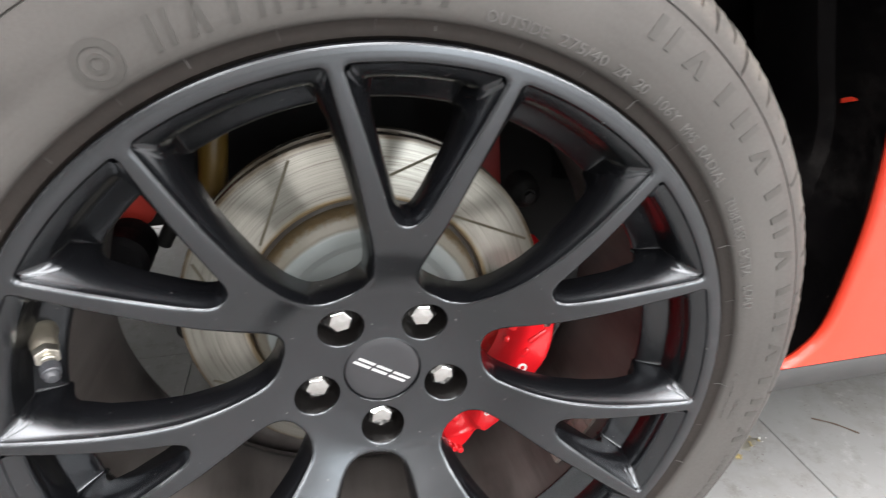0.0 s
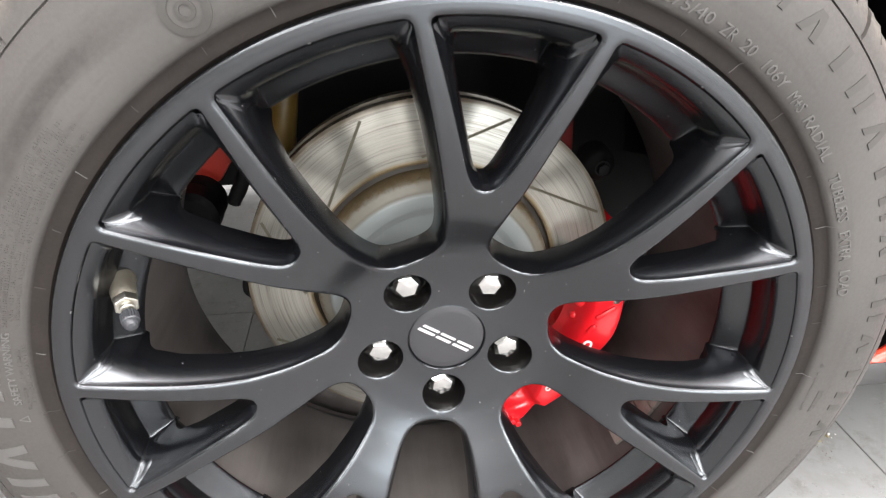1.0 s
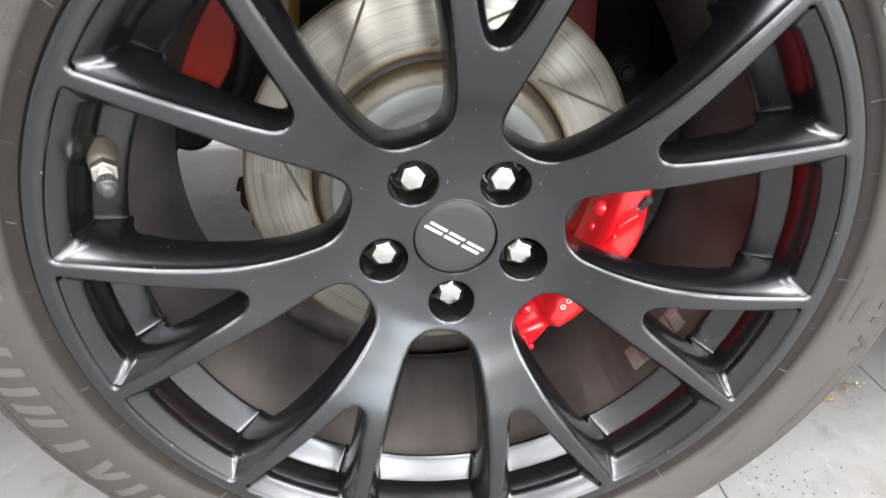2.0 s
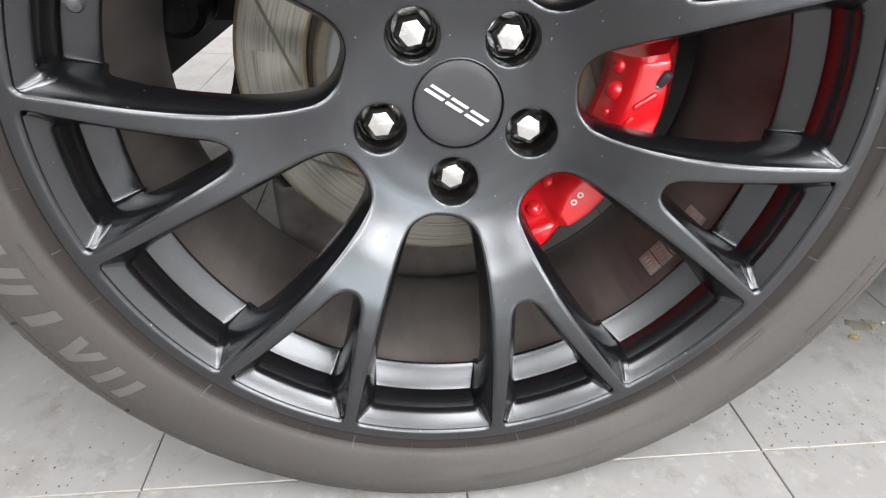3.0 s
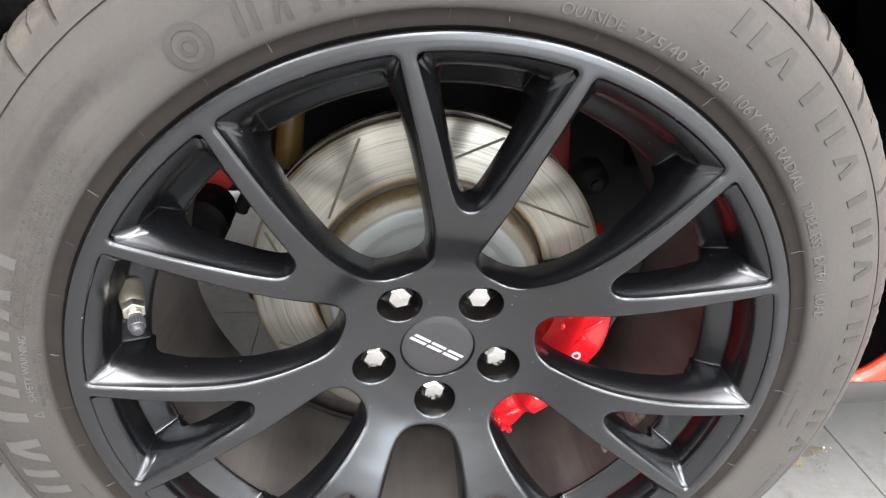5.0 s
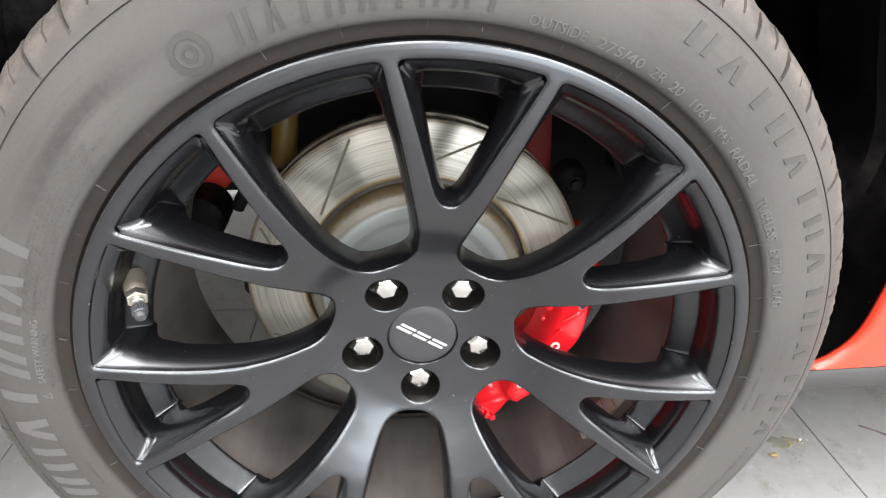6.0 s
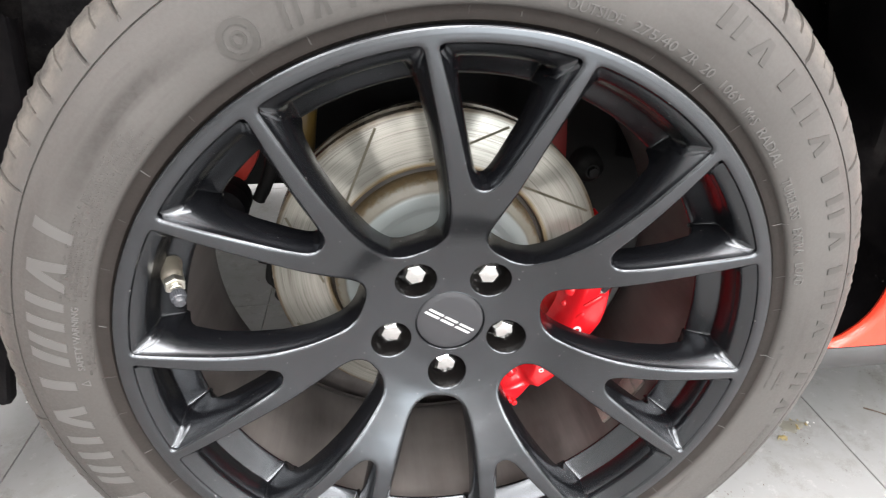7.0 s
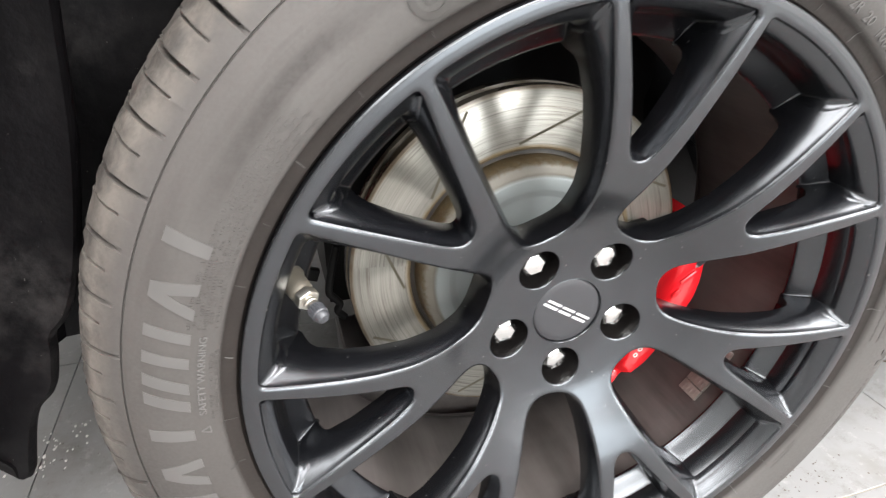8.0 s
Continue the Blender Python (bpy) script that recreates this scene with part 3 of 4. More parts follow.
def hub_face():
    """The dished hub with five round lug pockets and a seat for the cap."""
    from mathutils.geometry import delaunay_2d_cdt
    pts, edges, pocket_loops = [], [], []

    def circle(cx, cz, r, n):
        i0 = len(pts)
        for i in range(n):
            a = 2 * math.pi * i / n
            pts.append(Vector((cx + r * math.cos(a), cz + r * math.sin(a))))
        edges.extend((i0 + i, i0 + (i + 1) % n) for i in range(n))
        return list(range(i0, i0 + n))

    circle(0, 0, R_HUB, 280)
    centres = [(polar(LUG_R, a).x, polar(LUG_R, a).z) for a in LUG_A]
    hole_r, rb = 0.0182, 0.0016
    pocket_loops = [circle(x, z, hole_r, 48) for x, z in centres]
    cap_loop = circle(0, 0, 0.0330, 96)
    for x, z in centres:
        for d in (0.0004, 0.0009, 0.0016, 0.003):
            for i in range(48):
                a = 2 * math.pi * i / 48
                p = Vector((x + (hole_r + d) * math.cos(a), z + (hole_r + d) * math.sin(a)))
                if 0.0338 < p.length < R_HUB - 0.0006:
                    pts.append(p)
    for iu in range(-25, 26):
        for iv in range(-25, 26):
            p = Vector((iu * 0.003, iv * 0.003))
            if 0.0345 < p.length < R_HUB - 0.001 and all((p - Vector(c)).length > hole_r + 0.0035 for c in centres):
                pts.append(p)
    v2, _, tris, _, _, _ = delaunay_2d_cdt(pts, edges, [], 0, 1e-7)
    verts, faces = [], []
    for v in v2:
        d = min((v - Vector(c)).length for c in centres) - hole_r
        drop = rb - math.sqrt(max(0, rb * rb - (rb - max(d, 0)) ** 2)) if d < rb else 0
        verts.append((v.x, face_y(v.length) + drop, v.y))
    for t in tris:
        c = (v2[t[0]] + v2[t[1]] + v2[t[2]]) / 3
        if c.length > 0.0329 and all((c - Vector(q)).length > hole_r * 0.997 for q in centres):
            faces.append(tuple(t))

    def wall(cx, cz, rings):
        i0 = len(verts)
        n = 48
        for r, y in rings:
            for i in range(n):
                a = 2 * math.pi * i / n
                x, z = cx + r * math.cos(a), cz + r * math.sin(a)
                verts.append((x, face_y(math.hypot(x, z)) + rb if y is None else y, z))
        for k in range(len(rings) - 1):
            for i in range(n):
                j = (i + 1) % n
                faces.append((i0 + k * n + i, i0 + k * n + j, i0 + (k + 1) * n + j, i0 + (k + 1) * n + i))

    wall(0, 0, [(0.0330, 0.0620), (0.0326, 0.068), (0.001, 0.068)])
    return verts, faces


def lug_pocket(cx, cz):
    """The tapered round well in which one nut sits."""
    verts, faces = [], []
    rings = [(0.0182, None), (0.0179, 0.0700), (0.0177, 0.0765), (0.0172, 0.0772), (0.0167, 0.0778), (0.0164, 0.0835), (0.0160, 0.0850), (0.0148, 0.0862), (0.0142, 0.0880), (0.0095, 0.0895), (0.0001, 0.09)]
    for r, y in rings:
        for i in range(48):
            x, z = cx + r * math.cos(math.pi * i / 24), cz + r * math.sin(math.pi * i / 24)
            verts.append((x, face_y(math.hypot(x, z)) + 0.0016 if y is None else y, z))
    for k in range(len(rings) - 1):
        for i in range(48):
            j = (i + 1) % 48
            faces.append((k * 48 + i, k * 48 + j, (k + 1) * 48 + j, (k + 1) * 48 + i))
    return verts, faces


obj("hub_face", *hub_face(), BLACK, WHEEL)
for a in LUG_A:
    obj("lug_pocket", *lug_pocket(polar(LUG_R, a).x, polar(LUG_R, a).z), POCKET, WHEEL, label="dusty black lug recess")


def lug_nut_bm():
    """A capped hexagon nut with a flange and a chamfered, domed end."""
    bm = bmesh.new()
    rings = []
    levels = [(0.0142, 0.0895, 24), (0.0142, 0.0868, 24), (0.0134, 0.0862, 6), (0.0134, 0.0732, 6), (0.0132, 0.0722, 6), (0.0124, 0.0712, 6), (0.0098, 0.0694, 6), (0.0090, 0.0690, 6), (0.0012, 0.0682, 6)]
    n = 24
    for r, y, shape in levels:
        ring = []
        for i in range(n):
            a = 2 * math.pi * i / n
            local = (a + math.pi / 6) % (math.pi / 3) - math.pi / 6
            f = r * math.cos(math.pi / 6) / math.cos(local) if shape == 6 else r
            ring.append(bm.verts.new((f * math.cos(a), y, f * math.sin(a))))
        rings.append(ring)
    for a, b in zip(rings, rings[1:]):
        for i in range(n):
            bm.faces.new((a[i], a[(i + 1) % n], b[(i + 1) % n], b[i]))
    bm.faces.new(rings[-1])
    return bm


nut = None
for i, a in enumerate(LUG_A):
    p = polar(LUG_R, a)
    m = pose(p.x, 0, p.z, 0, 12 + 17 * i, 0)
    if nut is None:
        nut = part("lug_nut", lug_nut_bm(), NUT, WHEEL, "bright chrome lug nut in its recess", m, smooth=False)
    else:
        ob = new("lug_nut", nut.data)
        ob.parent, ob.matrix_basis = WHEEL, m
        tagged(ob, "bright chrome lug nut in its recess")

obj("cap_ring", *lathe([(0.0318, 0.0645), (0.0321, 0.0628), (0.0327, 0.0620), (0.0334, 0.0622), (0.0338, 0.0632), (0.0338, 0.066)], 96), BLACK, WHEEL)
CAP = [(0.0001, 0.0628), (0.012, 0.06285), (0.024, 0.0630), (0.0300, 0.0633), (0.0312, 0.0639), (0.0317, 0.0652), (0.0317, 0.068)]
obj("centre_cap", *lathe(CAP, 96), CAP_BLACK, WHEEL, label="matt black centre cap with silver bars")


def slab(points, y0, y1):
    """A flat plate of an outline in x and z, between two depths."""
    bm = bmesh.new()
    front = [bm.verts.new((x, y0, z)) for x, z in points]
    back = [bm.verts.new((x, y1, z)) for x, z in points]
    bm.faces.new(front)
    bm.faces.new(list(reversed(back)))
    n = len(points)
    for i in range(n):
        bm.faces.new((front[i], front[(i + 1) % n], back[(i + 1) % n], back[i]))
    return bm


EMBLEM_TURN = 26.5
# the emblem, as two rows of three plain slanted bars
for u, w0, w1 in ((-0.0175, 0.0150, 0.0150), (-0.0008, 0.0135, 0.0135), (0.0165, 0.0150, 0.0150)):
    for z0, z1, w in ((0.0010, 0.0030, w0), (-0.0036, -0.0014, w1)):
        bar = [(u - w / 2 + 0.45 * z1, z1), (u + w / 2 + 0.45 * z1, z1), (u + w / 2 + 0.45 * z0, z0), (u - w / 2 + 0.45 * z0, z0)]
        part("emblem_bar", slab(bar, 0.0620, 0.0632), SILVER, WHEEL, "silver emblem bar", pose(0, 0, 0, 0, EMBLEM_TURN, 0), smooth=False)


# tyre valve on the stepped barrel
VALVE_BASE, VALVE_TIP = Vector((-0.2368, 0.0400, 0.0600)), Vector((-0.2182, 0.0, 0.0508))


def along(a, b):
    return Matrix.Translation(a) @ (b - a).to_track_quat("Y", "Z").to_matrix().to_4x4()


valve_m = along(VALVE_BASE, VALVE_TIP)
obj("valve_collar", *lathe([(0.0001, -0.006), (0.0098, -0.005), (0.0100, 0.0015), (0.0092, 0.0030), (0.0086, 0.0040), (0.0082, 0.0120), (0.0080, 0.0165), (0.0066, 0.0182), (0.0001, 0.0182)], 32), COLLAR, WHEEL, valve_m, label="dusty brown valve collar")
obj("valve_stem", *lathe([(0.0001, 0.0170), (0.0046, 0.0178), (0.0042, 0.0260), (0.0050, 0.0268), (0.0050, 0.0285), (0.0040, 0.0292), (0.0040, 0.0360), (0.0001, 0.036)], 32), NICKEL, WHEEL, valve_m, label="dull nickel valve stem")
part("valve_nut", cyl_bm(0.0082, 0.0082, 0.0068, 6, 0.0007), NICKEL, WHEEL, "hexagonal nickel valve nut", valve_m @ Matrix.Translation((0, 0.0186, 0)))
KNURL = [(0.0040, 0.0), (0.0050, 0.0006), (0.0052, 0.0012), (0.0052, 0.0078), (0.0048, 0.0086), (0.0046, 0.0110), (0.0032, 0.0128), (0.0001, 0.0134)]
knurl_v, knurl_f = lathe(KNURL, 40)
ribbed = lambda i: 1.11 if (i // len(KNURL)) % 2 and i % len(KNURL) in (2, 3) else 1
knurl_v = [(x * ribbed(i), y, z * ribbed(i)) for i, (x, y, z) in enumerate(knurl_v)]
obj("valve_cap", knurl_v, knurl_f, GREY_PLASTIC, WHEEL, valve_m @ Matrix.Translation((0, 0.0318, 0)), label="knurled grey plastic valve cap")

# balance weights stuck in the barrel
for a in (-20.9, -24.2, -27.5, -30.8, -34.0):
    bm = box_bm(0.0126, 0.0255, 0.0042, 0.0009)
    for k in range(4):
        bar = box_bm(0.0060, 0.0022, 0.0008, 0.0002, 1)
        bmesh.ops.translate(bar, vec=(0.0004 * (k % 2), -0.0075 + 0.0050 * k, -0.0022), verts=bar.verts)
        mesh = bpy.data.meshes.new("raised_bar")
        bar.to_mesh(mesh)
        bm.from_mesh(mesh)
        bar.free()
    part("balance_weight", bm, WEIGHT, WHEEL, "dusty stick-on balance weight", Matrix.Translation(polar(0.2366, a, 0.0868)) @ pose(0, 0, 0, 0, 90 - a, 0))

# ---- tyre ----
SIDE = [(0.2690, 0.014), (0.2722, 0.0062), (0.2735, 0.0042), (0.2770, 0.0030), (0.2818, 0.0024), (0.2830, 0.0012), (0.2838, -0.0008), (0.2860, -0.0024), (0.2900, -0.0038), (0.2950, -0.0048), (0.3010, -0.0054), (0.3080, -0.0055), (0.3150, -0.0050), (0.3220, -0.0036), (0.3290, -0.0012), (0.3345, 0.0014), (0.3371, 0.0029), (0.3376, 0.0048), (0.3380, 0.0048), (0.3385, 0.0036), (0.3436, 0.0056), (0.3500, 0.0102), (0.3562, 0.0165), (0.3615, 0.0242), (0.3652, 0.0335), (0.3674, 0.0445), (0.3684, 0.0560), (0.3690, 0.0700), (0.3694, 0.0800)]
TREAD = [(0.3694, 0.0815), (0.3628, 0.0825), (0.3628, 0.0905), (0.3696, 0.0915), (0.3702, 0.1200), (0.3638, 0.1210), (0.3638, 0.1300), (0.3702, 0.1310), (0.3696, 0.1620), (0.3628, 0.1630), (0.3628, 0.1710), (0.3690, 0.1720), (0.3668, 0.1960), (0.3628, 0.2110), (0.3480, 0.2250), (0.3350, 0.2360), (0.3150, 0.2420), (0.2950, 0.2400), (0.2800, 0.2300), (0.2690, 0.2180)]


def side_y(r):
    return float(np.interp(r, [p[0] for p in SIDE], [p[1] for p in SIDE]))


def squash(x, y, z):
    """Where the tyre stands on the floor it is flat, and its flank bulges a little."""
    down = Vector((math.sin(radians(SPIN)), 0, -math.cos(radians(SPIN))))
    depth = x * down.x + z * down.z
    near = max(0.0, min(1.0, (depth - 0.24) / 0.1))
    side = math.hypot(x, z)
    if 0.28 < side < 0.35 and y < 0.06:
        y -= 0.006 * near * math.sin(math.pi * (side - 0.28) / 0.07)
    if depth > AXLE - 0.001:
        over = depth - (AXLE - 0.001)
        x -= down.x * over
        z -= down.z * over
    return x, y, z


def tyre_mesh():
    pitches = 62
    parts_of_pitch = [(0.0, 0), (0.016, 1), (0.075, 1), (0.094, 0), (0.18, 0), (0.33, 0), (0.475, 0), (0.49, 2), (0.515, 2), (0.53, 0), (0.66, 0), (0.83, 0)]
    profile = SIDE + TREAD
    verts, faces = [], []
    k = len(profile)
    rows = [(2 * math.pi * (i + f) / pitches, g) for i in range(pitches) for f, g in parts_of_pitch]
    rng = random.Random(7)
    for q, (a, g) in enumerate(rows):
        long = (q // len(parts_of_pitch)) % 3 == 0
        start = 0.3385 if long else 0.3440
        for p, (r, y) in enumerate(profile):
            cut = 0.0
            if g == 1 and r > start and y < 0.0812:
                cut = 0.0009 + 0.0165 * min(1.0, max(0.0, (r - start) / 0.020)) ** 2.0
            if g == 2 and r > 0.350 and y < 0.0812:
                cut = 0.0045 * min(1.0, (r - 0.350) / 0.008)
            worn = 0.0009 * max(0.0, min(1.0, (r - 0.346) / 0.008)) * rng.uniform(-1, 1) if y < 0.09 else 0.0
            rr = r - cut + worn
            yy = y + (cut * 0.6 if r < 0.357 else 0)
            skew = 0.012 * max(0, min(1, (y - 0.0) / 0.08))
            verts.append(squash(rr * math.cos(a + skew), yy, rr * math.sin(a + skew)))
    n = len(rows)
    for i in range(n):
        j = (i + 1) % n
        for p in range(k - 1):
            faces.append((i * k + p, j * k + p, j * k + p + 1, i * k + p + 1))
    return verts, faces


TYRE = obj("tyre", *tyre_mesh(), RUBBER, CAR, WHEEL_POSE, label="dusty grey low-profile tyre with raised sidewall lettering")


def on_flank(x, h, r_base, a_start, lift):
    """Lays a point of a line of writing on the flank: x runs clockwise from a_start, h outwards."""
    r = r_base + h
    a = radians(a_start) - x / (r_base + 0.004)
    return squash(r * math.cos(a), side_y(r) - lift, r * math.sin(a))


def writing(text, size, r_base, a_start, a_end, material, lift=0.0007):
    """Raised words, bent along the flank from one angle to another."""
    cu = bpy.data.curves.new("words", "FONT")
    cu.body, cu.size, cu.extrude, cu.resolution_u = text, size, 0.0005, 2
    tmp = new("words", cu)
    me = bpy.data.meshes.new_from_object(tmp.evaluated_get(bpy.context.evaluated_depsgraph_get()))
    bpy.data.objects.remove(tmp)
    xs = [v.co.x for v in me.vertices]
    x0, x1 = min(xs), max(xs)
    want = radians(a_start - a_end) * (r_base + 0.004)
    for v in me.vertices:
        x = (v.co.x - x0) * want / (x1 - x0)
        top = v.co.z
        v.co = on_flank(x, v.co.y, r_base, a_start, lift if top > 0 else -0.0008)
    me.materials.clear()
    me.materials.append(material)
    ob = new("raised_writing", me)
    ob.parent = TYRE
    return ob


def flank_bar(points, r_base, a_start, material, name, lift=0.0006, step=0.004):
    """A raised plain bar on the flank: an outline of (x, h) in metres, cut fine enough to follow the bend."""
    bm = bmesh.new()
    bm.faces.new([bm.verts.new((x, h, 0)) for x, h in points])
    xs, hs = [p[0] for p in points], [p[1] for p in points]
    for lo, hi, axis in ((min(xs), max(xs), 0), (min(hs), max(hs), 1)):
        for i in range(1, max(1, math.ceil((hi - lo) / step))):
            at = lo + (hi - lo) * i / math.ceil((hi - lo) / step)
            co = (at, 0, 0) if axis == 0 else (0, at, 0)
            no = (1, 0, 0) if axis == 0 else (0, 1, 0)
            bmesh.ops.bisect_plane(bm, geom=[*bm.verts, *bm.edges, *bm.faces], plane_co=co, plane_no=no)
    rim = [e for e in bm.edges if e.is_boundary]
    made = bmesh.ops.extrude_edge_only(bm, edges=rim)
    low = {v for v in made["geom"] if isinstance(v, bmesh.types.BMVert)}
    for v in bm.verts:
        v.co = on_flank(v.co.x, v.co.y, r_base, a_start, -0.0012 if v in low else lift)
    return part(name, bm, material, TYRE)


for word, a0, a1 in (("OUTSIDE", 84.6, 77.0), ("275/40", 75.4, 68.6), ("ZR", 67.2, 65.0), ("20", 63.8, 61.8), ("106Y", 59.8, 55.6), ("M+S", 54.2, 51.4), ("RADIAL", 50.0, 42.8), ("TUBELESS", 40.2, 32.4), ("EXTRA", 30.6, 25.6), ("LOAD", 23.8, 19.4)):
    writing(word, 0.0095, 0.2870, a0, a1, RIB)
writing("SAFETY WARNING", 0.0062, 0.2915, 182.0, 170.6, RIB)


mark_rng = random.Random(17)
for i in range(38):
    a = 3.5 + i * 360 / 38 + mark_rng.uniform(-1.6, 1.6)
    low, high, lean = -0.0075 + mark_rng.uniform(0, 0.003), mark_rng.uniform(-0.002, 0.0045), mark_rng.uniform(-0.0012, 0.0012)
    flank_bar([(0, low), (0.00045, low), (0.00045 + lean, high), (lean, high)], 0.2820, a, MARK if i % 3 else RIB, "mould_mark", 0.0004, 0.0025)


def flat_ring(cx, ch, r_in, r_out, r_base, a_start, material, lift):
    """A plain raised ring lying on the flank."""
    verts, faces, n = [], [], 48
    for i in range(n):
        c, d = math.cos(2 * math.pi * i / n), math.sin(2 * math.pi * i / n)
        for rr, up in ((r_in, -0.001), (r_in, lift), (r_out, lift), (r_out, -0.001)):
            verts.append(on_flank(cx + rr * c, ch + rr * d, r_base, a_start, up))
    for i in range(n):
        j = (i + 1) % n
        for p in range(3):
            faces.append((i * 4 + p, j * 4 + p, j * 4 + p + 1, i * 4 + p + 1))
    return obj("brand_ring", verts, faces, material, TYRE)


def fine_print(rows, a0, a1, seed, height=0.0021):
    """Rows of moulded small print too fine to read, as plain dashes of uneven length, in one mesh."""
    rng = random.Random(seed)
    verts, faces = [], []
    for r_base in rows:
        a, end = a0 - rng.uniform(0, 2.0), a1 + rng.uniform(0, 3.0)
        while a > end:
            if rng.random() < 0.13:
                a -= 0.42
                continue
            w = rng.choice((0.0005, 0.0010, 0.0013, 0.0015))
            h = height * rng.choice((0.75, 1.0, 1.0))
            i0 = len(verts)
            for lift in (-0.0006, 0.00045):
                verts += [on_flank(x, y, r_base, a, lift) for x, y in ((0, 0), (w, 0), (w, h), (0, h))]
            faces += [tuple(i0 + q for q in f) for f in ((4, 5, 6, 7), (0, 1, 5, 4), (1, 2, 6, 5), (2, 3, 7, 6), (3, 0, 4, 7))]
            a -= math.degrees((w + 0.0007) / r_base)
    return obj("fine_print", verts, faces, RUBBER, TYRE, smooth=False, label="rows of fine moulded print", kind="stuff")


fine_print([0.2865 + 0.0031 * i for i in range(6)], 170.0, 141.0, 4)
fine_print([0.2872, 0.2842], 184.0, 171.5, 9, 0.0019)
fine_print([0.2890, 0.2862], -27.0, -37.0, 12, 0.0022)
fine_print([0.2892], 6.5, -3.5, 31, 0.0024)
fine_print([0.2968], 2.2, -5.0, 33, 0.0040)
fine_print([0.3175], -10.0, -27.0, 35, 0.0052)
fine_print([0.3070], -58.0, -80.0, 15, 0.0042)
fine_print([0.2905], 205.0, 197.0, 21, 0.0024)
flat_ring(0.0, 0.0110, 0.0085, 0.0125, 0.2880, 124.5, DARK_LETTER, 0.0007)
flat_ring(0.0, 0.0110, 0.0030, 0.0050, 0.2880, 124.5, DARK_LETTER, 0.0007)
# moulded warning triangle
for tri in ([(0, 0), (0.0062, 0), (0.0056, 0.0007), (0.0006, 0.0007)], [(0, 0), (0.0007, 0), (0.0034, 0.0058), (0.0028, 0.0058)], [(0.0055, 0), (0.0062, 0), (0.0034, 0.0058), (0.0028, 0.0058)]):
    flank_bar(tri, 0.2905, 185.2, RIB, "warning_bar", 0.0004)


def slant(w, h, lean):
    return [(0, 0), (w, 0), (w + lean, h), (lean, h)]


def brand_bars(count, a_first, pitch, r_base, height, width, marks, material, lift):
    """A brand's word, as plain slanted bars in the room of each of its letters: (place, width, lean) as shares of the letter's width."""
    for i in range(count):
        for at, wide, lean in marks[i % len(marks)]:
            bar = [(x + at * width, h) for x, h in slant(wide * width, height, lean * width)]
            flank_bar(bar, r_base, a_first - i * pitch, material, "brand_bar", lift)


BOLD = [((0.0, 0.26, 0.16), (0.62, 0.26, 0.16)), ((0.05, 0.27, 0.42), (0.66, 0.27, -0.14)), ((0.34, 0.30, 0.12),), ((0.0, 0.28, 0.30), (0.48, 0.28, 0.30))]
SLIM = [((0.0, 0.24, 0.14), (0.60, 0.20, 0.14)), ((0.05, 0.22, 0.40), (0.60, 0.22, -0.10)), ((0.32, 0.26, 0.12),)]
brand_bars(11, 225.0, 6.25, 0.3005, 0.026, 0.0285, BOLD, SMOOTH_LETTER, 0.0006)
brand_bars(14, 66.2, 5.45, 0.3142, 0.0160, 0.0235, SLIM, DARK_LETTER, 0.0006)
brand_bars(9, 119.0, 3.55, 0.2905, 0.018, 0.0140, SLIM, DARK_LETTER, 0.0006)


# ---- brake ----
DISC_PROFILE = [(0.0001, 0.1410), (0.0765, 0.1410), (0.0780, 0.1406), (0.0838, 0.1376), (0.0850, 0.1372), (0.0955, 0.1370), (0.0972, 0.1376), (0.0990, 0.1400), (0.1010, 0.1412), (0.1060, 0.1422), (0.1086, 0.1440), (0.1104, 0.1490), (0.1116, 0.1640), (0.1162, 0.1650), (0.1170, 0.1604), (0.1190, 0.1600), (0.1738, 0.1600), (0.1752, 0.1610), (0.1755, 0.1700), (0.1725, 0.1705), (0.1725, 0.1800), (0.1755, 0.1805), (0.1755, 0.1900), (0.1190, 0.1910), (0.08, 0.1910)]
DISC = obj("brake_disc", *lathe(DISC_PROFILE[15:], 240), STEEL, CAR, WHEEL_POSE, label="worn slotted steel brake disc with rusty rims")
obj("disc_hat", *lathe(DISC_PROFILE[:16], 160), HAT, DISC, label="grey coated disc hat with rust stains")
for k in range(8):
    ends = polar(0.1685, 118.0 + 45 * k), polar(0.1235, 146.5 + 45 * k)
    mid = [ends[0].lerp(ends[1], t) for t in (0, 0.25, 0.5, 0.75, 1)]
    bm = bmesh.new()
    rows = []
    for i, p in enumerate(mid):
        d = (mid[min(i + 1, 4)] - mid[max(i - 1, 0)]).normalized()
        s = Vector((-d.z, 0, d.x)) * 0.0013
        rows.append([bm.verts.new((q.x, y, q.z)) for q, y in ((p - s, 0.1598), (p + s, 0.1598), (p + s, 0.162), (p - s, 0.162))])
    for a, b in zip(rows, rows[1:]):
        for i in range(4):
            bm.faces.new((a[i], a[(i + 1) % 4], b[(i + 1) % 4], b[i]))
    bm.faces.new(rows[0])
    bm.faces.new(rows[-1])
    part("slot", bm, SLOT, DISC, smooth=False)


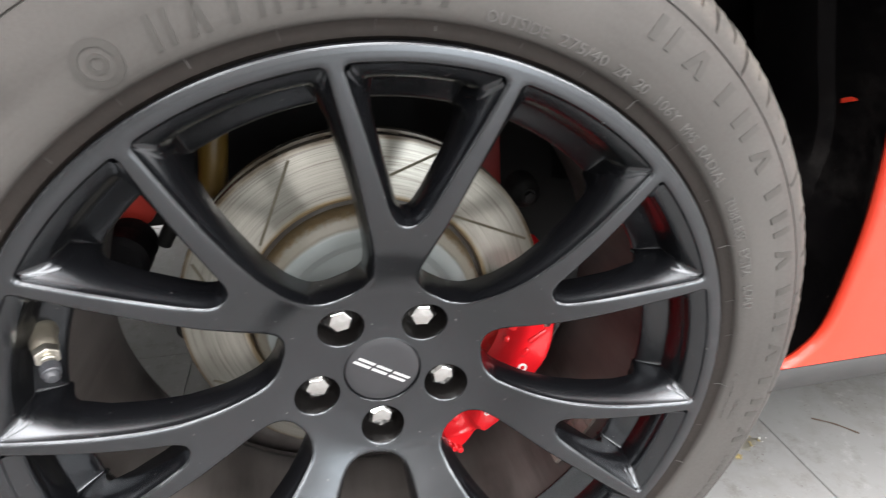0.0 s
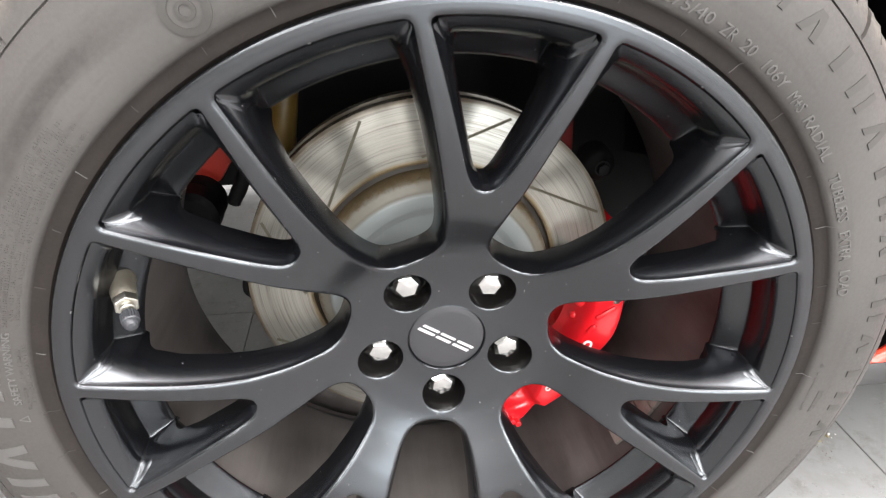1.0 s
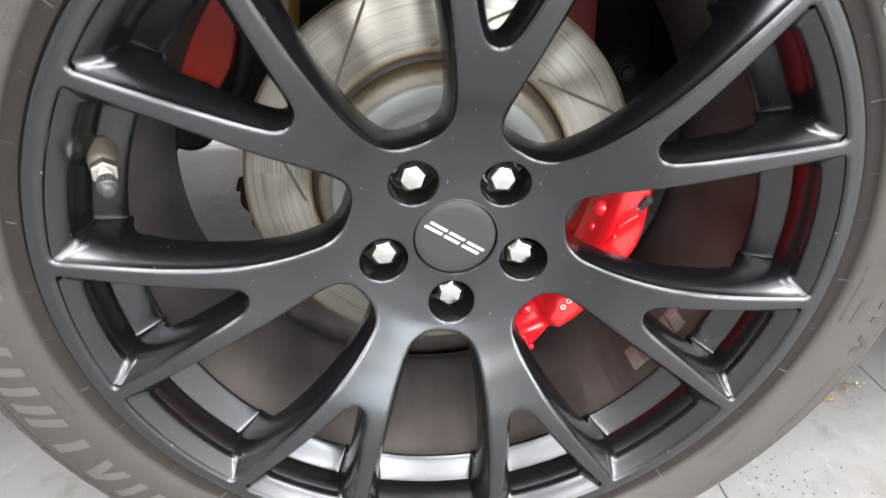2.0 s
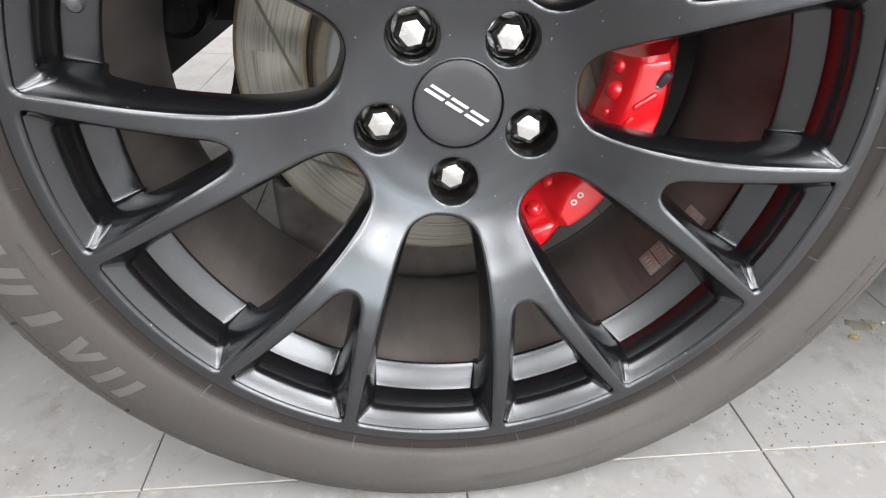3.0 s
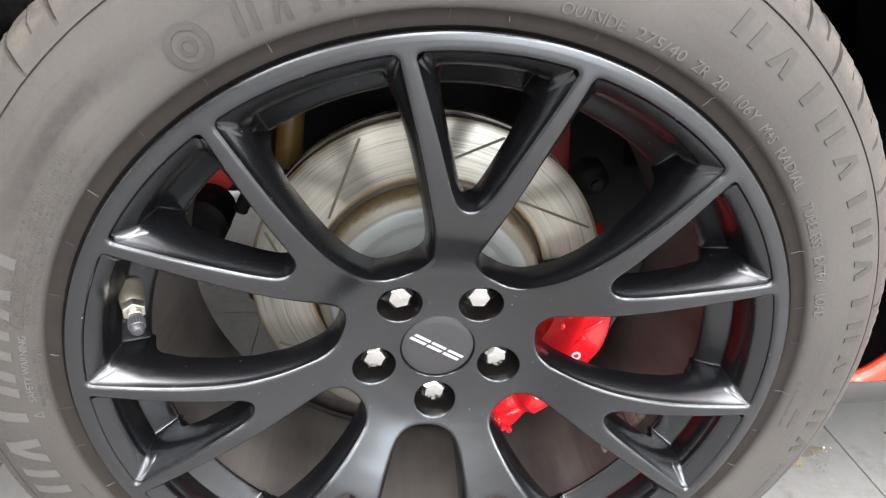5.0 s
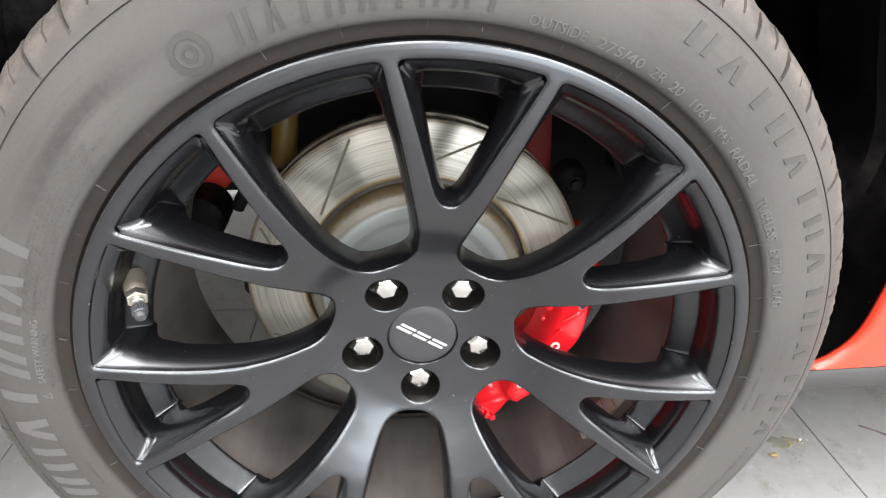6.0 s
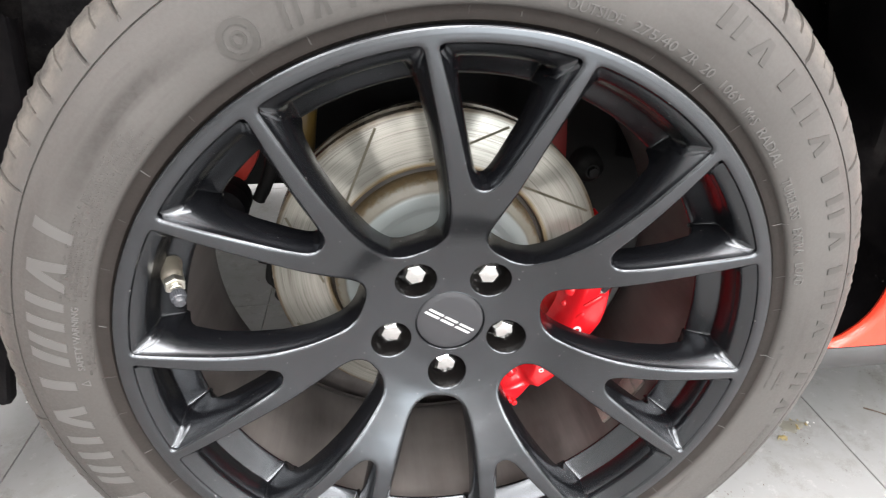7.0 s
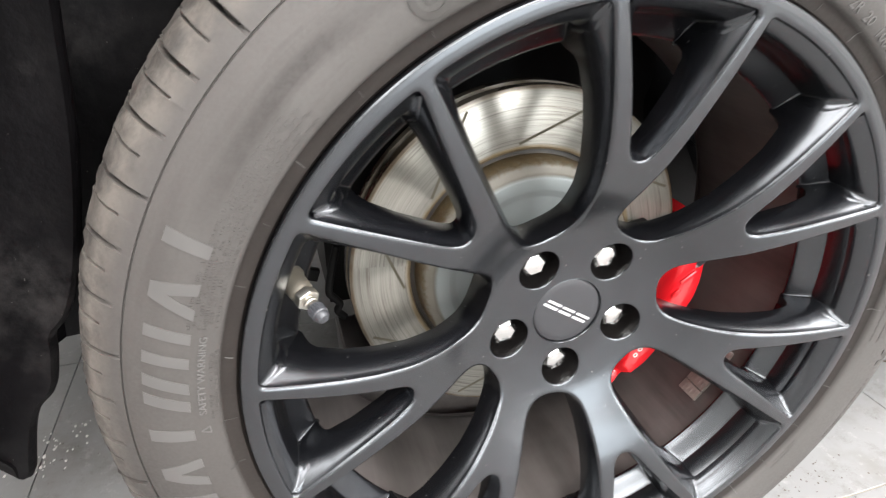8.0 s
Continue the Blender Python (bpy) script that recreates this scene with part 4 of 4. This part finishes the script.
def caliper_mesh():
    """The caliper's casting over the disc's edge: a sloping inner flank, a flat front with its own outline, a bridge and a rear half."""
    verts, faces = [], []
    angles = [-59 + 75 * i / 108 for i in range(109)]
    for a in angles:
        ri = float(np.interp(a, [-59, -46, -43, -36, -20, -9, -2, 10, 22], [0.146, 0.151, 0.143, 0.1335, 0.134, 0.137, 0.138, 0.1435, 0.147]))
        ro = float(np.interp(a, [-59, -55, -52, -46, -36, -14, -12, -9, -5.4, 0.5, 9.5, 13, 22], [0.160, 0.1645, 0.163, 0.156, 0.160, 0.160, 0.1616, 0.1642, 0.1665, 0.1672, 0.1665, 0.168, 0.165]))
        up = float(np.interp(a, [-59, -56, -45, -42.5, 14, 17, 22], [0.106, 0.1025, 0.1020, 0.0945, 0.0945, 0.100, 0.104]))
        rin = float(np.interp(a, [-59, -40, -22, -14.5, -6, 4, 16], [0.115, 0.115, 0.119, 0.1275, 0.1315, 0.1345, 0.1375]))
        back = float(np.interp(a, [-59, -28, 16], [0.183, 0.194, 0.196]))
        dent = 0.004 * math.exp(-(((a + 24.5) / 2.2) ** 2))
        sec = [(rin, 0.157), (rin + 0.0012, 0.136), (min(rin + 0.0045, ri - 0.0125), 0.1285), (min(rin + 0.0095, ri - 0.0100), 0.1215 + dent), (ri - 0.0060, up + 0.0090 + dent), (ri - 0.0028, up + 0.0040 + dent), (ri - 0.0005, up + 0.0010), (ri + 0.0022, up), (ro - 0.0040, up - 0.0012), (ro - 0.0014, up - 0.0004), (ro + 0.0006, up + 0.0030), (ro + 0.0060, 0.1100), (ro + 0.0130, 0.1210), (min(ro + 0.0230, back - 0.003), 0.1370), (back - 0.002, 0.150), (back, 0.180), (back - 0.001, 0.227), (0.180, 0.234), (0.130, 0.234), (0.128, 0.197), (0.1785, 0.195), (0.1795, 0.155)]
        verts += [polar(r, a, y) for r, y in sec]
    k = 22
    for i in range(len(angles) - 1):
        for p in range(k):
            q = (p + 1) % k
            faces.append((i * k + p, i * k + q, (i + 1) * k + q, (i + 1) * k + p))
    faces += [tuple(range(k)), tuple((len(angles) - 1) * k + p for p in reversed(range(k)))]
    return verts, faces


CALIPER = obj("brake_caliper", *caliper_mesh(), RED_CALIPER, CAR, WHEEL_POSE, label="glossy bright red multi-piston brake caliper")
DOME = [(0.0001, 0.0042), (0.35, 0.0040), (0.62, 0.0032), (0.85, 0.0017), (1.0, 0.0), (1.04, -0.002)]
for a, r, y, size in ((-49, 0.1330, 0.1150, 0.0070), (-38.5, 0.1235, 0.1215, 0.0050), (-31, 0.1235, 0.1215, 0.0055), (-3.5, 0.1290, 0.1130, 0.0036), (4.5, 0.1310, 0.1112, 0.0072), (12.5, 0.1330, 0.1130, 0.0055)):
    p = polar(r, a, y)
    out = p + Vector((-0.8 * math.cos(radians(a)), -1, -0.8 * math.sin(radians(a))))
    obj("casting_boss", *lathe([(q * size, d * size / 0.0075) for q, d in DOME], 28), RED_CALIPER, CALIPER, along(p, out))
for a, r0, r1 in ((1.2, 0.1440, 0.1610), (-5.2, 0.1400, 0.1470)):
    m = along(polar(r0, a, 0.0948), polar(r1, a + 5.0, 0.0940))
    bm = box_bm(0.0052, r1 - r0 + 0.004, 0.0052, 0.0022, 3)
    bmesh.ops.translate(bm, vec=(0, (r1 - r0) / 2, 0), verts=bm.verts)
    part("casting_rib", bm, RED_CALIPER, CALIPER, m=m)
for a, r, y in ((-56.0, 0.1560, 0.1015), (-57.3, 0.1490, 0.1035), (-54.6, 0.1615, 0.1015)):
    p = polar(r, a, y)
    part("end_bolt", cyl_bm(0.0040, 0.0034, 0.0065, 6, 0.0006), RED_CALIPER, CALIPER, m=along(p, p + Vector((0.1, -1, 0.1))))
part("brake_pad", box_bm(0.020, 0.012, 0.012, 0.001), UNDER, CALIPER, "black brake pad edge", Matrix.Translation(polar(0.1265, 17.5, 0.150)) @ pose(0, 0, 0, 0, -17.5, 0))
bleed_m = along(polar(0.1565, 5.8, 0.1000), polar(0.1680, 13.0, 0.0880))
part("bleed_screw", cyl_bm(0.0050, 0.0050, 0.0080, 6, 0.0006), NICKEL, CALIPER, "dull nickel bleed screw", bleed_m)
part("bleed_cap", cyl_bm(0.0046, 0.0036, 0.0120, 20, 0.0008), GREY_PLASTIC, CALIPER, "dark rubber bleed cap", bleed_m @ Matrix.Translation((0, 0.0078, 0)))
for a, r, size in ((-11.2, 0.1445, 1.9), (-32.4, 0.1402, 1.1), (-35.7, 0.1409, 1.1)):
    v, f = lathe([(0.0013 * size, 0.0), (0.0014 * size, -0.0005), (0.0024 * size, -0.0005), (0.0025 * size, 0.0), (0.0025 * size, 0.003)], 28)
    obj("emblem_ring", v, f, WHITE_MARK, CALIPER, Matrix.Translation(polar(r, a, 0.0939)), label="small white ring mark")

# ---- body round the wheel ----
ARCH = [(0.345, 0.3165), (0.361, 0.3185), (0.383, 0.329), (0.402, 0.357), (0.409, 0.420), (0.408, 0.480), (0.395, 0.560), (0.350, 0.660), (0.250, 0.765), (0.100, 0.830), (-0.050, 0.842), (-0.200, 0.815), (-0.340, 0.735), (-0.430, 0.620), (-0.470, 0.480), (-0.485, 0.350), (-0.495, 0.230)]


def liner_mesh():
    """The wheel well: a moulded shell over the tyre with shallow steps, closed towards the engine bay."""
    verts, faces = [], []
    prof = [(0.0012, 0.0325), (0.004, 0.0335), (0.011, 0.048), (0.014, 0.10), (0.006, 0.11), (0.006, 0.19), (0.016, 0.20), (0.012, 0.30), (-0.01, 0.345), (-0.08, 0.36), (-0.14, 0.365)]
    line = smooth_curve([(x, z) for x, z in ARCH[1:]], 6)
    k = len(prof)
    for i, p in enumerate(line):
        a, b = line[max(0, i - 1)], line[min(len(line) - 1, i + 1)]
        d = (b - a).normalized()
        o = Vector((d.y, -d.x))
        wobble = 0.004 * math.sin(i * 0.55) + 0.003 * math.sin(i * 0.21 + 1)
        for off, y in prof:
            verts.append((p.x + o.x * (off + wobble * (y > 0.06)), y, p.y + o.y * (off + wobble * (y > 0.06))))
    for i in range(len(line) - 1):
        for q in range(k - 1):
            faces.append((i * k + q, i * k + q + 1, (i + 1) * k + q + 1, (i + 1) * k + q))
    return verts, faces


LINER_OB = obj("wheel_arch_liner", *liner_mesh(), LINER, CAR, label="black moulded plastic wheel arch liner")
part("liner_clip", box_bm(0.004, 0.019, 0.0045, 0.001), RED_BODY, LINER_OB, "orange-red liner clip", pose(0.413, 0.082, 0.5495, -20, 0, 0))

SKIN = 0.022


def fender_mesh():
    """The painted side with the arch cut out and a rolled edge."""
    verts, faces = [], []
    line = smooth_curve([(x, z) for x, z in ARCH], 8)
    k = 9
    lip = ((0.006, 0.014), (0.002, 0.011), (0.0, 0.0075), (0.0004, 0.0048), (0.0018, 0.0022), (0.0045, 0.0006), (0.0085, 0.0), (0.03, 0.0))
    for i, p in enumerate(line):
        a, b = line[max(0, i - 1)], line[min(len(line) - 1, i + 1)]
        d = (b - a).normalized()
        o = Vector((d.y, -d.x))
        t = i / (len(line) - 1)
        out = Vector((2.0, max(0.3165, p.y))) if t < 0.36 else Vector((-0.95, p.y)) if t > 0.78 else Vector((2.0 - 2.95 * (t - 0.36) / 0.42, 0.86))
        for off, back in lip:
            q = p + o * off
            if t < 0.3 and back < 0.005:
                q.y = max(0.3165, q.y)
            verts.append((q.x, SKIN + back, q.y))
        verts.append((out.x, SKIN + 0.002, out.y))
    for i in range(len(line) - 1):
        for q in range(k - 1):
            faces.append((i * k + q, i * k + q + 1, (i + 1) * k + q + 1, (i + 1) * k + q))
    return verts, faces


obj("fender", *fender_mesh(), RED_BODY, CAR, label="glossy orange-red painted fender")


def strip(name, prof, xs, material, label):
    verts, faces = [], []
    for x in xs:
        verts += [(x, y, z) for y, z in prof]
    k = len(prof)
    for i in range(len(xs) - 1):
        for p in range(k):
            q = (p + 1) % k
            faces.append((i * k + p, (i + 1) * k + p, (i + 1) * k + q, i * k + q))
    faces.append(tuple(reversed(range(k))))
    faces.append(tuple((len(xs) - 1) * k + p for p in range(k)))
    return obj(name, verts, faces, material, CAR, label=label)


strip("side_skirt", [(SKIN + 0.004, 0.312), (SKIN + 0.002, 0.308), (SKIN + 0.006, 0.285), (SKIN + 0.020, 0.272), (SKIN + 0.05, 0.268), (SKIN + 0.30, 0.268), (SKIN + 0.30, 0.312)], [0.362, 0.366, 0.5, 0.9, 2.0], SKIRT, "dark grey plastic side skirt under the red panel")
# solid blocks added to darken the engine bay and the floor under it
strip("underbody", [(0.42, 0.17), (1.40, 0.17), (1.40, 0.86), (0.42, 0.86)], [-0.176, 0.4, 1.0, 2.0], UNDER, "black underbody and engine bay closing the car")
strip("front_block", [(0.42, 0.27), (1.42, 0.27), (1.42, 0.86), (0.42, 0.86)], [-0.9, -0.6, -0.335], UNDER, "added black block closing the car ahead of the axle")
strip("gap_block", [(0.42, 0.345), (1.44, 0.345), (1.44, 0.85), (0.42, 0.85)], [-0.3348, -0.25, -0.1762], UNDER, "added black block over the gap, shading the floor behind")
# bonnet out of view, added to shade the wheel well
strip("bonnet", [(0.02, 0.77), (0.06, 0.86), (0.4, 0.95), (1.85, 0.95), (1.85, 0.90), (0.36, 0.90)], [-0.95, 0.0, 1.0, 2.0], RED_BODY, "glossy orange-red bonnet")


def splash_shield():
    """The black flap ahead of the tyre, with a cut-back lower edge."""
    edge = smooth_curve([(-0.352, 0.60), (-0.366, 0.50), (-0.388, 0.41), (-0.407, 0.362), (-0.424, 0.342), (-0.429, 0.320), (-0.439, 0.287), (-0.455, 0.270), (-0.466, 0.248), (-0.476, 0.215), (-0.482, 0.196), (-0.490, 0.194), (-0.502, 0.220), (-0.60, 0.25), (-0.80, 0.29)], 5)
    verts, faces = [], []
    for p in edge:
        verts += [(p.x, 0.168, p.y), (p.x - 0.003, 0.163, p.y + 0.003), (p.x - 0.02, 0.168, p.y + 0.02), (-0.80, 0.168, 0.66), (p.x, 0.176, p.y)]
    for i in range(len(edge) - 1):
        for a, b in ((0, 1), (1, 2), (2, 3), (4, 0)):
            faces.append((i * 5 + a, (i + 1) * 5 + a, (i + 1) * 5 + b, i * 5 + b))
    return verts, faces


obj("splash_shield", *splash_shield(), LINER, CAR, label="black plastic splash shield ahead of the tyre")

# what shows behind the disc
obj("suspension_strut", *lathe([(0.0001, 0), (0.013, 0.0), (0.015, 0.01), (0.015, 0.085), (0.012, 0.09), (0.007, 0.094), (0.007, 0.30)], 40), YELLOW, CAR, along(Vector((-0.150, 0.30, 0.425)), Vector((-0.108, 0.33, 0.72))), label="yellow painted suspension strut")
rail = slab([(-0.278, 0.402), (-0.262, 0.394), (-0.238, 0.390), (-0.218, 0.399), (-0.204, 0.420), (-0.193, 0.450), (-0.187, 0.520), (-0.235, 0.545), (-0.282, 0.470)], 0.300, 0.322)
bmesh.ops.bevel(rail, geom=rail.edges, offset=0.004, segments=2, affect="EDGES", profile=0.6)
part("inner_rail", rail, RED_INNER, CAR, "dull red painted inner rail")
part("inner_bracket", box_bm(0.030, 0.02, 0.170, 0.006, 2), RED_DARK, CAR, "dark red bracket behind the disc", pose(0.141, 0.262, 0.500, 0, -4, 0))
BOSS = obj("knuckle_boss", *lathe([(0.0001, 0.0), (0.008, 0.0), (0.0095, 0.003), (0.014, 0.006), (0.017, 0.012), (0.019, 0.030), (0.0001, 0.031)], 32), UNDER, CAR, pose(0.174, 0.202, 0.434), label="black cast boss with a bolt")
part("boss_bolt", cyl_bm(0.0065, 0.0065, 0.006, 6, 0.0006), UNDER, BOSS, "black hexagonal bolt", pose(0, -0.0055, 0))
arm = slab([(-0.180, 0.215), (-0.150, 0.196), (-0.085, 0.182), (0.0, 0.175), (0.075, 0.176), (0.110, 0.182), (0.110, 0.085), (0.0, 0.050), (-0.110, 0.060), (-0.178, 0.130)], 0.245, 0.330)
bmesh.ops.bevel(arm, geom=arm.edges, offset=0.010, segments=3, affect="EDGES", profile=0.6)
part("lower_control_arm", arm, BROWN, CAR, "dusty brown cast lower control arm")
obj("tie_rod_boot", *lathe([(0.0001, 0), (0.022, 0.0), (0.028, 0.006), (0.028, 0.03), (0.024, 0.034), (0.027, 0.040), (0.027, 0.055), (0.016, 0.066), (0.0001, 0.068)], 32), LINER, CAR, pose(-0.236, 0.225, 0.388), label="black rubber tie rod boot")


def tube(name, points, radius, material, parent, label, steps=8, sides=14, uneven=0.0):
    """A bent bar or hose through the points."""
    line = smooth_curve(points, steps)
    verts, faces = [], []
    for i, p in enumerate(line):
        d = (line[min(i + 1, len(line) - 1)] - line[max(i - 1, 0)]).normalized()
        u = d.cross(Vector((0.3, 0.9, 0.1))).normalized()
        w = d.cross(u)
        rr = radius * (1 + uneven * math.sin(i * 1.3))
        verts += [p + (u * math.cos(2 * math.pi * k / sides) + w * math.sin(2 * math.pi * k / sides)) * rr for k in range(sides)]
    for i in range(len(line) - 1):
        for k in range(sides):
            q = (k + 1) % sides
            faces.append((i * sides + k, i * sides + q, (i + 1) * sides + q, (i + 1) * sides + k))
    faces += [tuple(range(sides)), tuple((len(line) - 1) * sides + k for k in reversed(range(sides)))]
    return obj(name, verts, faces, material, parent, label=label)


KNUCKLE = tube("steering_knuckle", [(-0.160, 0.225, 0.500), (-0.168, 0.23, 0.465), (-0.178, 0.235, 0.430), (-0.194, 0.240, 0.400)], 0.0075, UNDER, CAR, "black cast steering knuckle with road dirt", uneven=0.04)
part("sensor_bracket", box_bm(0.024, 0.010, 0.015, 0.002), UNDER, KNUCKLE, "black sensor bracket", pose(-0.206, 0.300, 0.290, 0, 20, 0))
tube("brake_hose", [(-0.178, 0.222, 0.360), (-0.186, 0.218, 0.335), (-0.191, 0.2155, 0.312), (-0.186, 0.2155, 0.303), (-0.181, 0.216, 0.295), (-0.184, 0.216, 0.287), (-0.177, 0.217, 0.277)], 0.0040, UNDER, KNUCKLE, "black rubber brake hose")

# ---- floor tiles ----
TX, TY, JOINT = 0.3, 0.6, 0.0014
tile_bm = box_bm(TX - JOINT, TY - JOINT, 0.012, 0.0008, 1)
tile_me = bpy.data.meshes.new("floor_tile")
tile_bm.to_mesh(tile_me)
tile_bm.free()
tile_me.materials.append(TILE)
rest_v, rest_f = [], []
for ix in range(-20, 20):
    for iy in range(-14, 10):
        cx, cy = 0.309 + TX * (ix + 0.5), 0.030 + TY * (iy + 0.5)
        if cx < -5.9 or cx > EAST - 0.1 or cy > 5.8 or cy < -7.9:
            continue
        if -2.0 < cx < 2.2 and -1.6 < cy < 2.4:
            ob = new("floor_tile", tile_me)
            ob.parent, ob.location = FLOOR, (cx, cy, -0.006)
        else:
            i0 = len(rest_v)
            hx, hy = (TX - JOINT) / 2, (TY - JOINT) / 2
            rest_v += [(cx - hx, cy - hy, 0), (cx + hx, cy - hy, 0), (cx + hx, cy + hy, 0), (cx - hx, cy + hy, 0)]
            rest_f.append((i0, i0 + 1, i0 + 2, i0 + 3))
obj("far_tiles", rest_v, rest_f, TILE, FLOOR, smooth=False, kind="stuff")
for k in range(-2, 4):
    bm = box_bm(4.2, JOINT, 0.003, 0)
    part("pale_joint", bm, CREAM, FLOOR, "cream coloured grout line", pose(0.1, 0.030 + TY * k, -0.0030), smooth=False)


# ---- loose dirt on the floor ----
def crumb(bm, x, y, size, rng):
    """One small uneven crumb resting on the floor."""
    made = bmesh.ops.create_icosphere(bm, subdivisions=1, radius=size)["verts"]
    turn = Euler((rng.uniform(0, 6), rng.uniform(0, 6), rng.uniform(0, 6))).to_matrix()
    for v in made:
        v.co = turn @ (v.co * rng.uniform(0.65, 1.2))
        v.co.z *= 0.45
        v.co.y *= 1.5
    low = min(v.co.z for v in made)
    for v in made:
        v.co += Vector((x, y, 0.0003 - low))


def scatter(name, spots, count, size, material, label, seed):
    rng = random.Random(seed)
    bm = bmesh.new()
    for _ in range(count):
        x, y, spread = rng.choice(spots)
        crumb(bm, rng.gauss(x, spread), rng.gauss(y, spread * 0.7), size * rng.uniform(0.4, 1.2), rng)
    return tagged(part(name, bm, material, None, smooth=False), label, "dirt", "", "stuff")


PALE = plain("pale grit and drops", (0.5, 0.49, 0.46), (0.7, 0.69, 0.66), 0.7, 0, 60, 0.2)
OCHRE = plain("ochre dried resin", (0.20, 0.155, 0.06), (0.34, 0.27, 0.13), 0.35, 0, 60, 0.2)
SOIL = plain("brown dry soil", (0.06, 0.046, 0.032), (0.13, 0.10, 0.075), 0.8, 0, 60, 0.3)
# pale crumbs stand for water drops, their glint put into the colour
scatter("pale_drops", [(-0.580, 0.445, 0.025), (-0.590, 0.40, 0.015)], 46, 0.0022, PALE, "pale specks standing for glistening drops on the tiles beside the tyre", 3)
scatter("ochre_crumbs", [(0.524, 0.190, 0.003), (0.524, 0.189, 0.004), (0.560, 0.205, 0.010)], 18, 0.0024, OCHRE, "ochre dried crumbs on the floor beside the tyre", 5)
scatter("soil_specks", [(0.375, 0.085, 0.022), (0.345, 0.06, 0.035), (0.345, 0.05, 0.030), (0.415, 0.085, 0.035), (0.54, 0.20, 0.022), (-0.36, 0.02, 0.05), (-0.42, 0.06, 0.05), (-0.5, 0.1, 0.10)], 170, 0.0009, SOIL, "tiny dark soil specks on the tiles", 8)

def damp_patch(cx, cy, rx, ry, seed):
    """A thin film of dried oil with a ragged edge."""
    rng = random.Random(seed)
    n = 44
    rim = [1 + 0.20 * math.sin(3 * q * 2 * math.pi / n + 1) + 0.10 * math.sin(7 * q * 2 * math.pi / n) + rng.uniform(-0.08, 0.08) for q in range(n)]
    verts = [(cx, cy, 0.0007)]
    for share, z in ((0.6, 0.0007), (0.93, 0.0006), (1.0, 0.0)):
        verts += [(cx + rx * share * e * math.cos(2 * math.pi * q / n), cy + ry * share * e * math.sin(2 * math.pi * q / n), z) for q, e in enumerate(rim)]
    faces = [(0, 1 + q, 1 + (q + 1) % n) for q in range(n)]
    for k in range(2):
        faces += [(1 + k * n + q, 1 + (k + 1) * n + q, 1 + (k + 1) * n + (q + 1) % n, 1 + k * n + (q + 1) % n) for q in range(n)]
    return verts, faces


OIL = plain("brownish dried oil film", (0.115, 0.107, 0.082), (0.20, 0.192, 0.165), 0.3, 0, 70, 0.2)
tagged(obj("oil_stain", *damp_patch(0.550, 0.214, 0.022, 0.012, 4), OIL), "thin brownish dried oil stain on the tiles", "stain", "", "stuff")
scatter("white_grit", [(0.583, 0.214, 0.004)], 5, 0.0018, PALE, "a few white grains beside the oil stain", 12)

TWIG = plain("dry brown twig bark", (0.06, 0.04, 0.028), (0.12, 0.085, 0.06), 0.8, 0, 90, 0.4)
tagged(tube("dry_twig", [(0.690, 0.236, 0.0013), (0.715, 0.216, 0.0024), (0.737, 0.192, 0.0013)], 0.0011, TWIG, None, "", 6, 8, 0.2), "thin dry brown twig lying on the tiles", "twig")
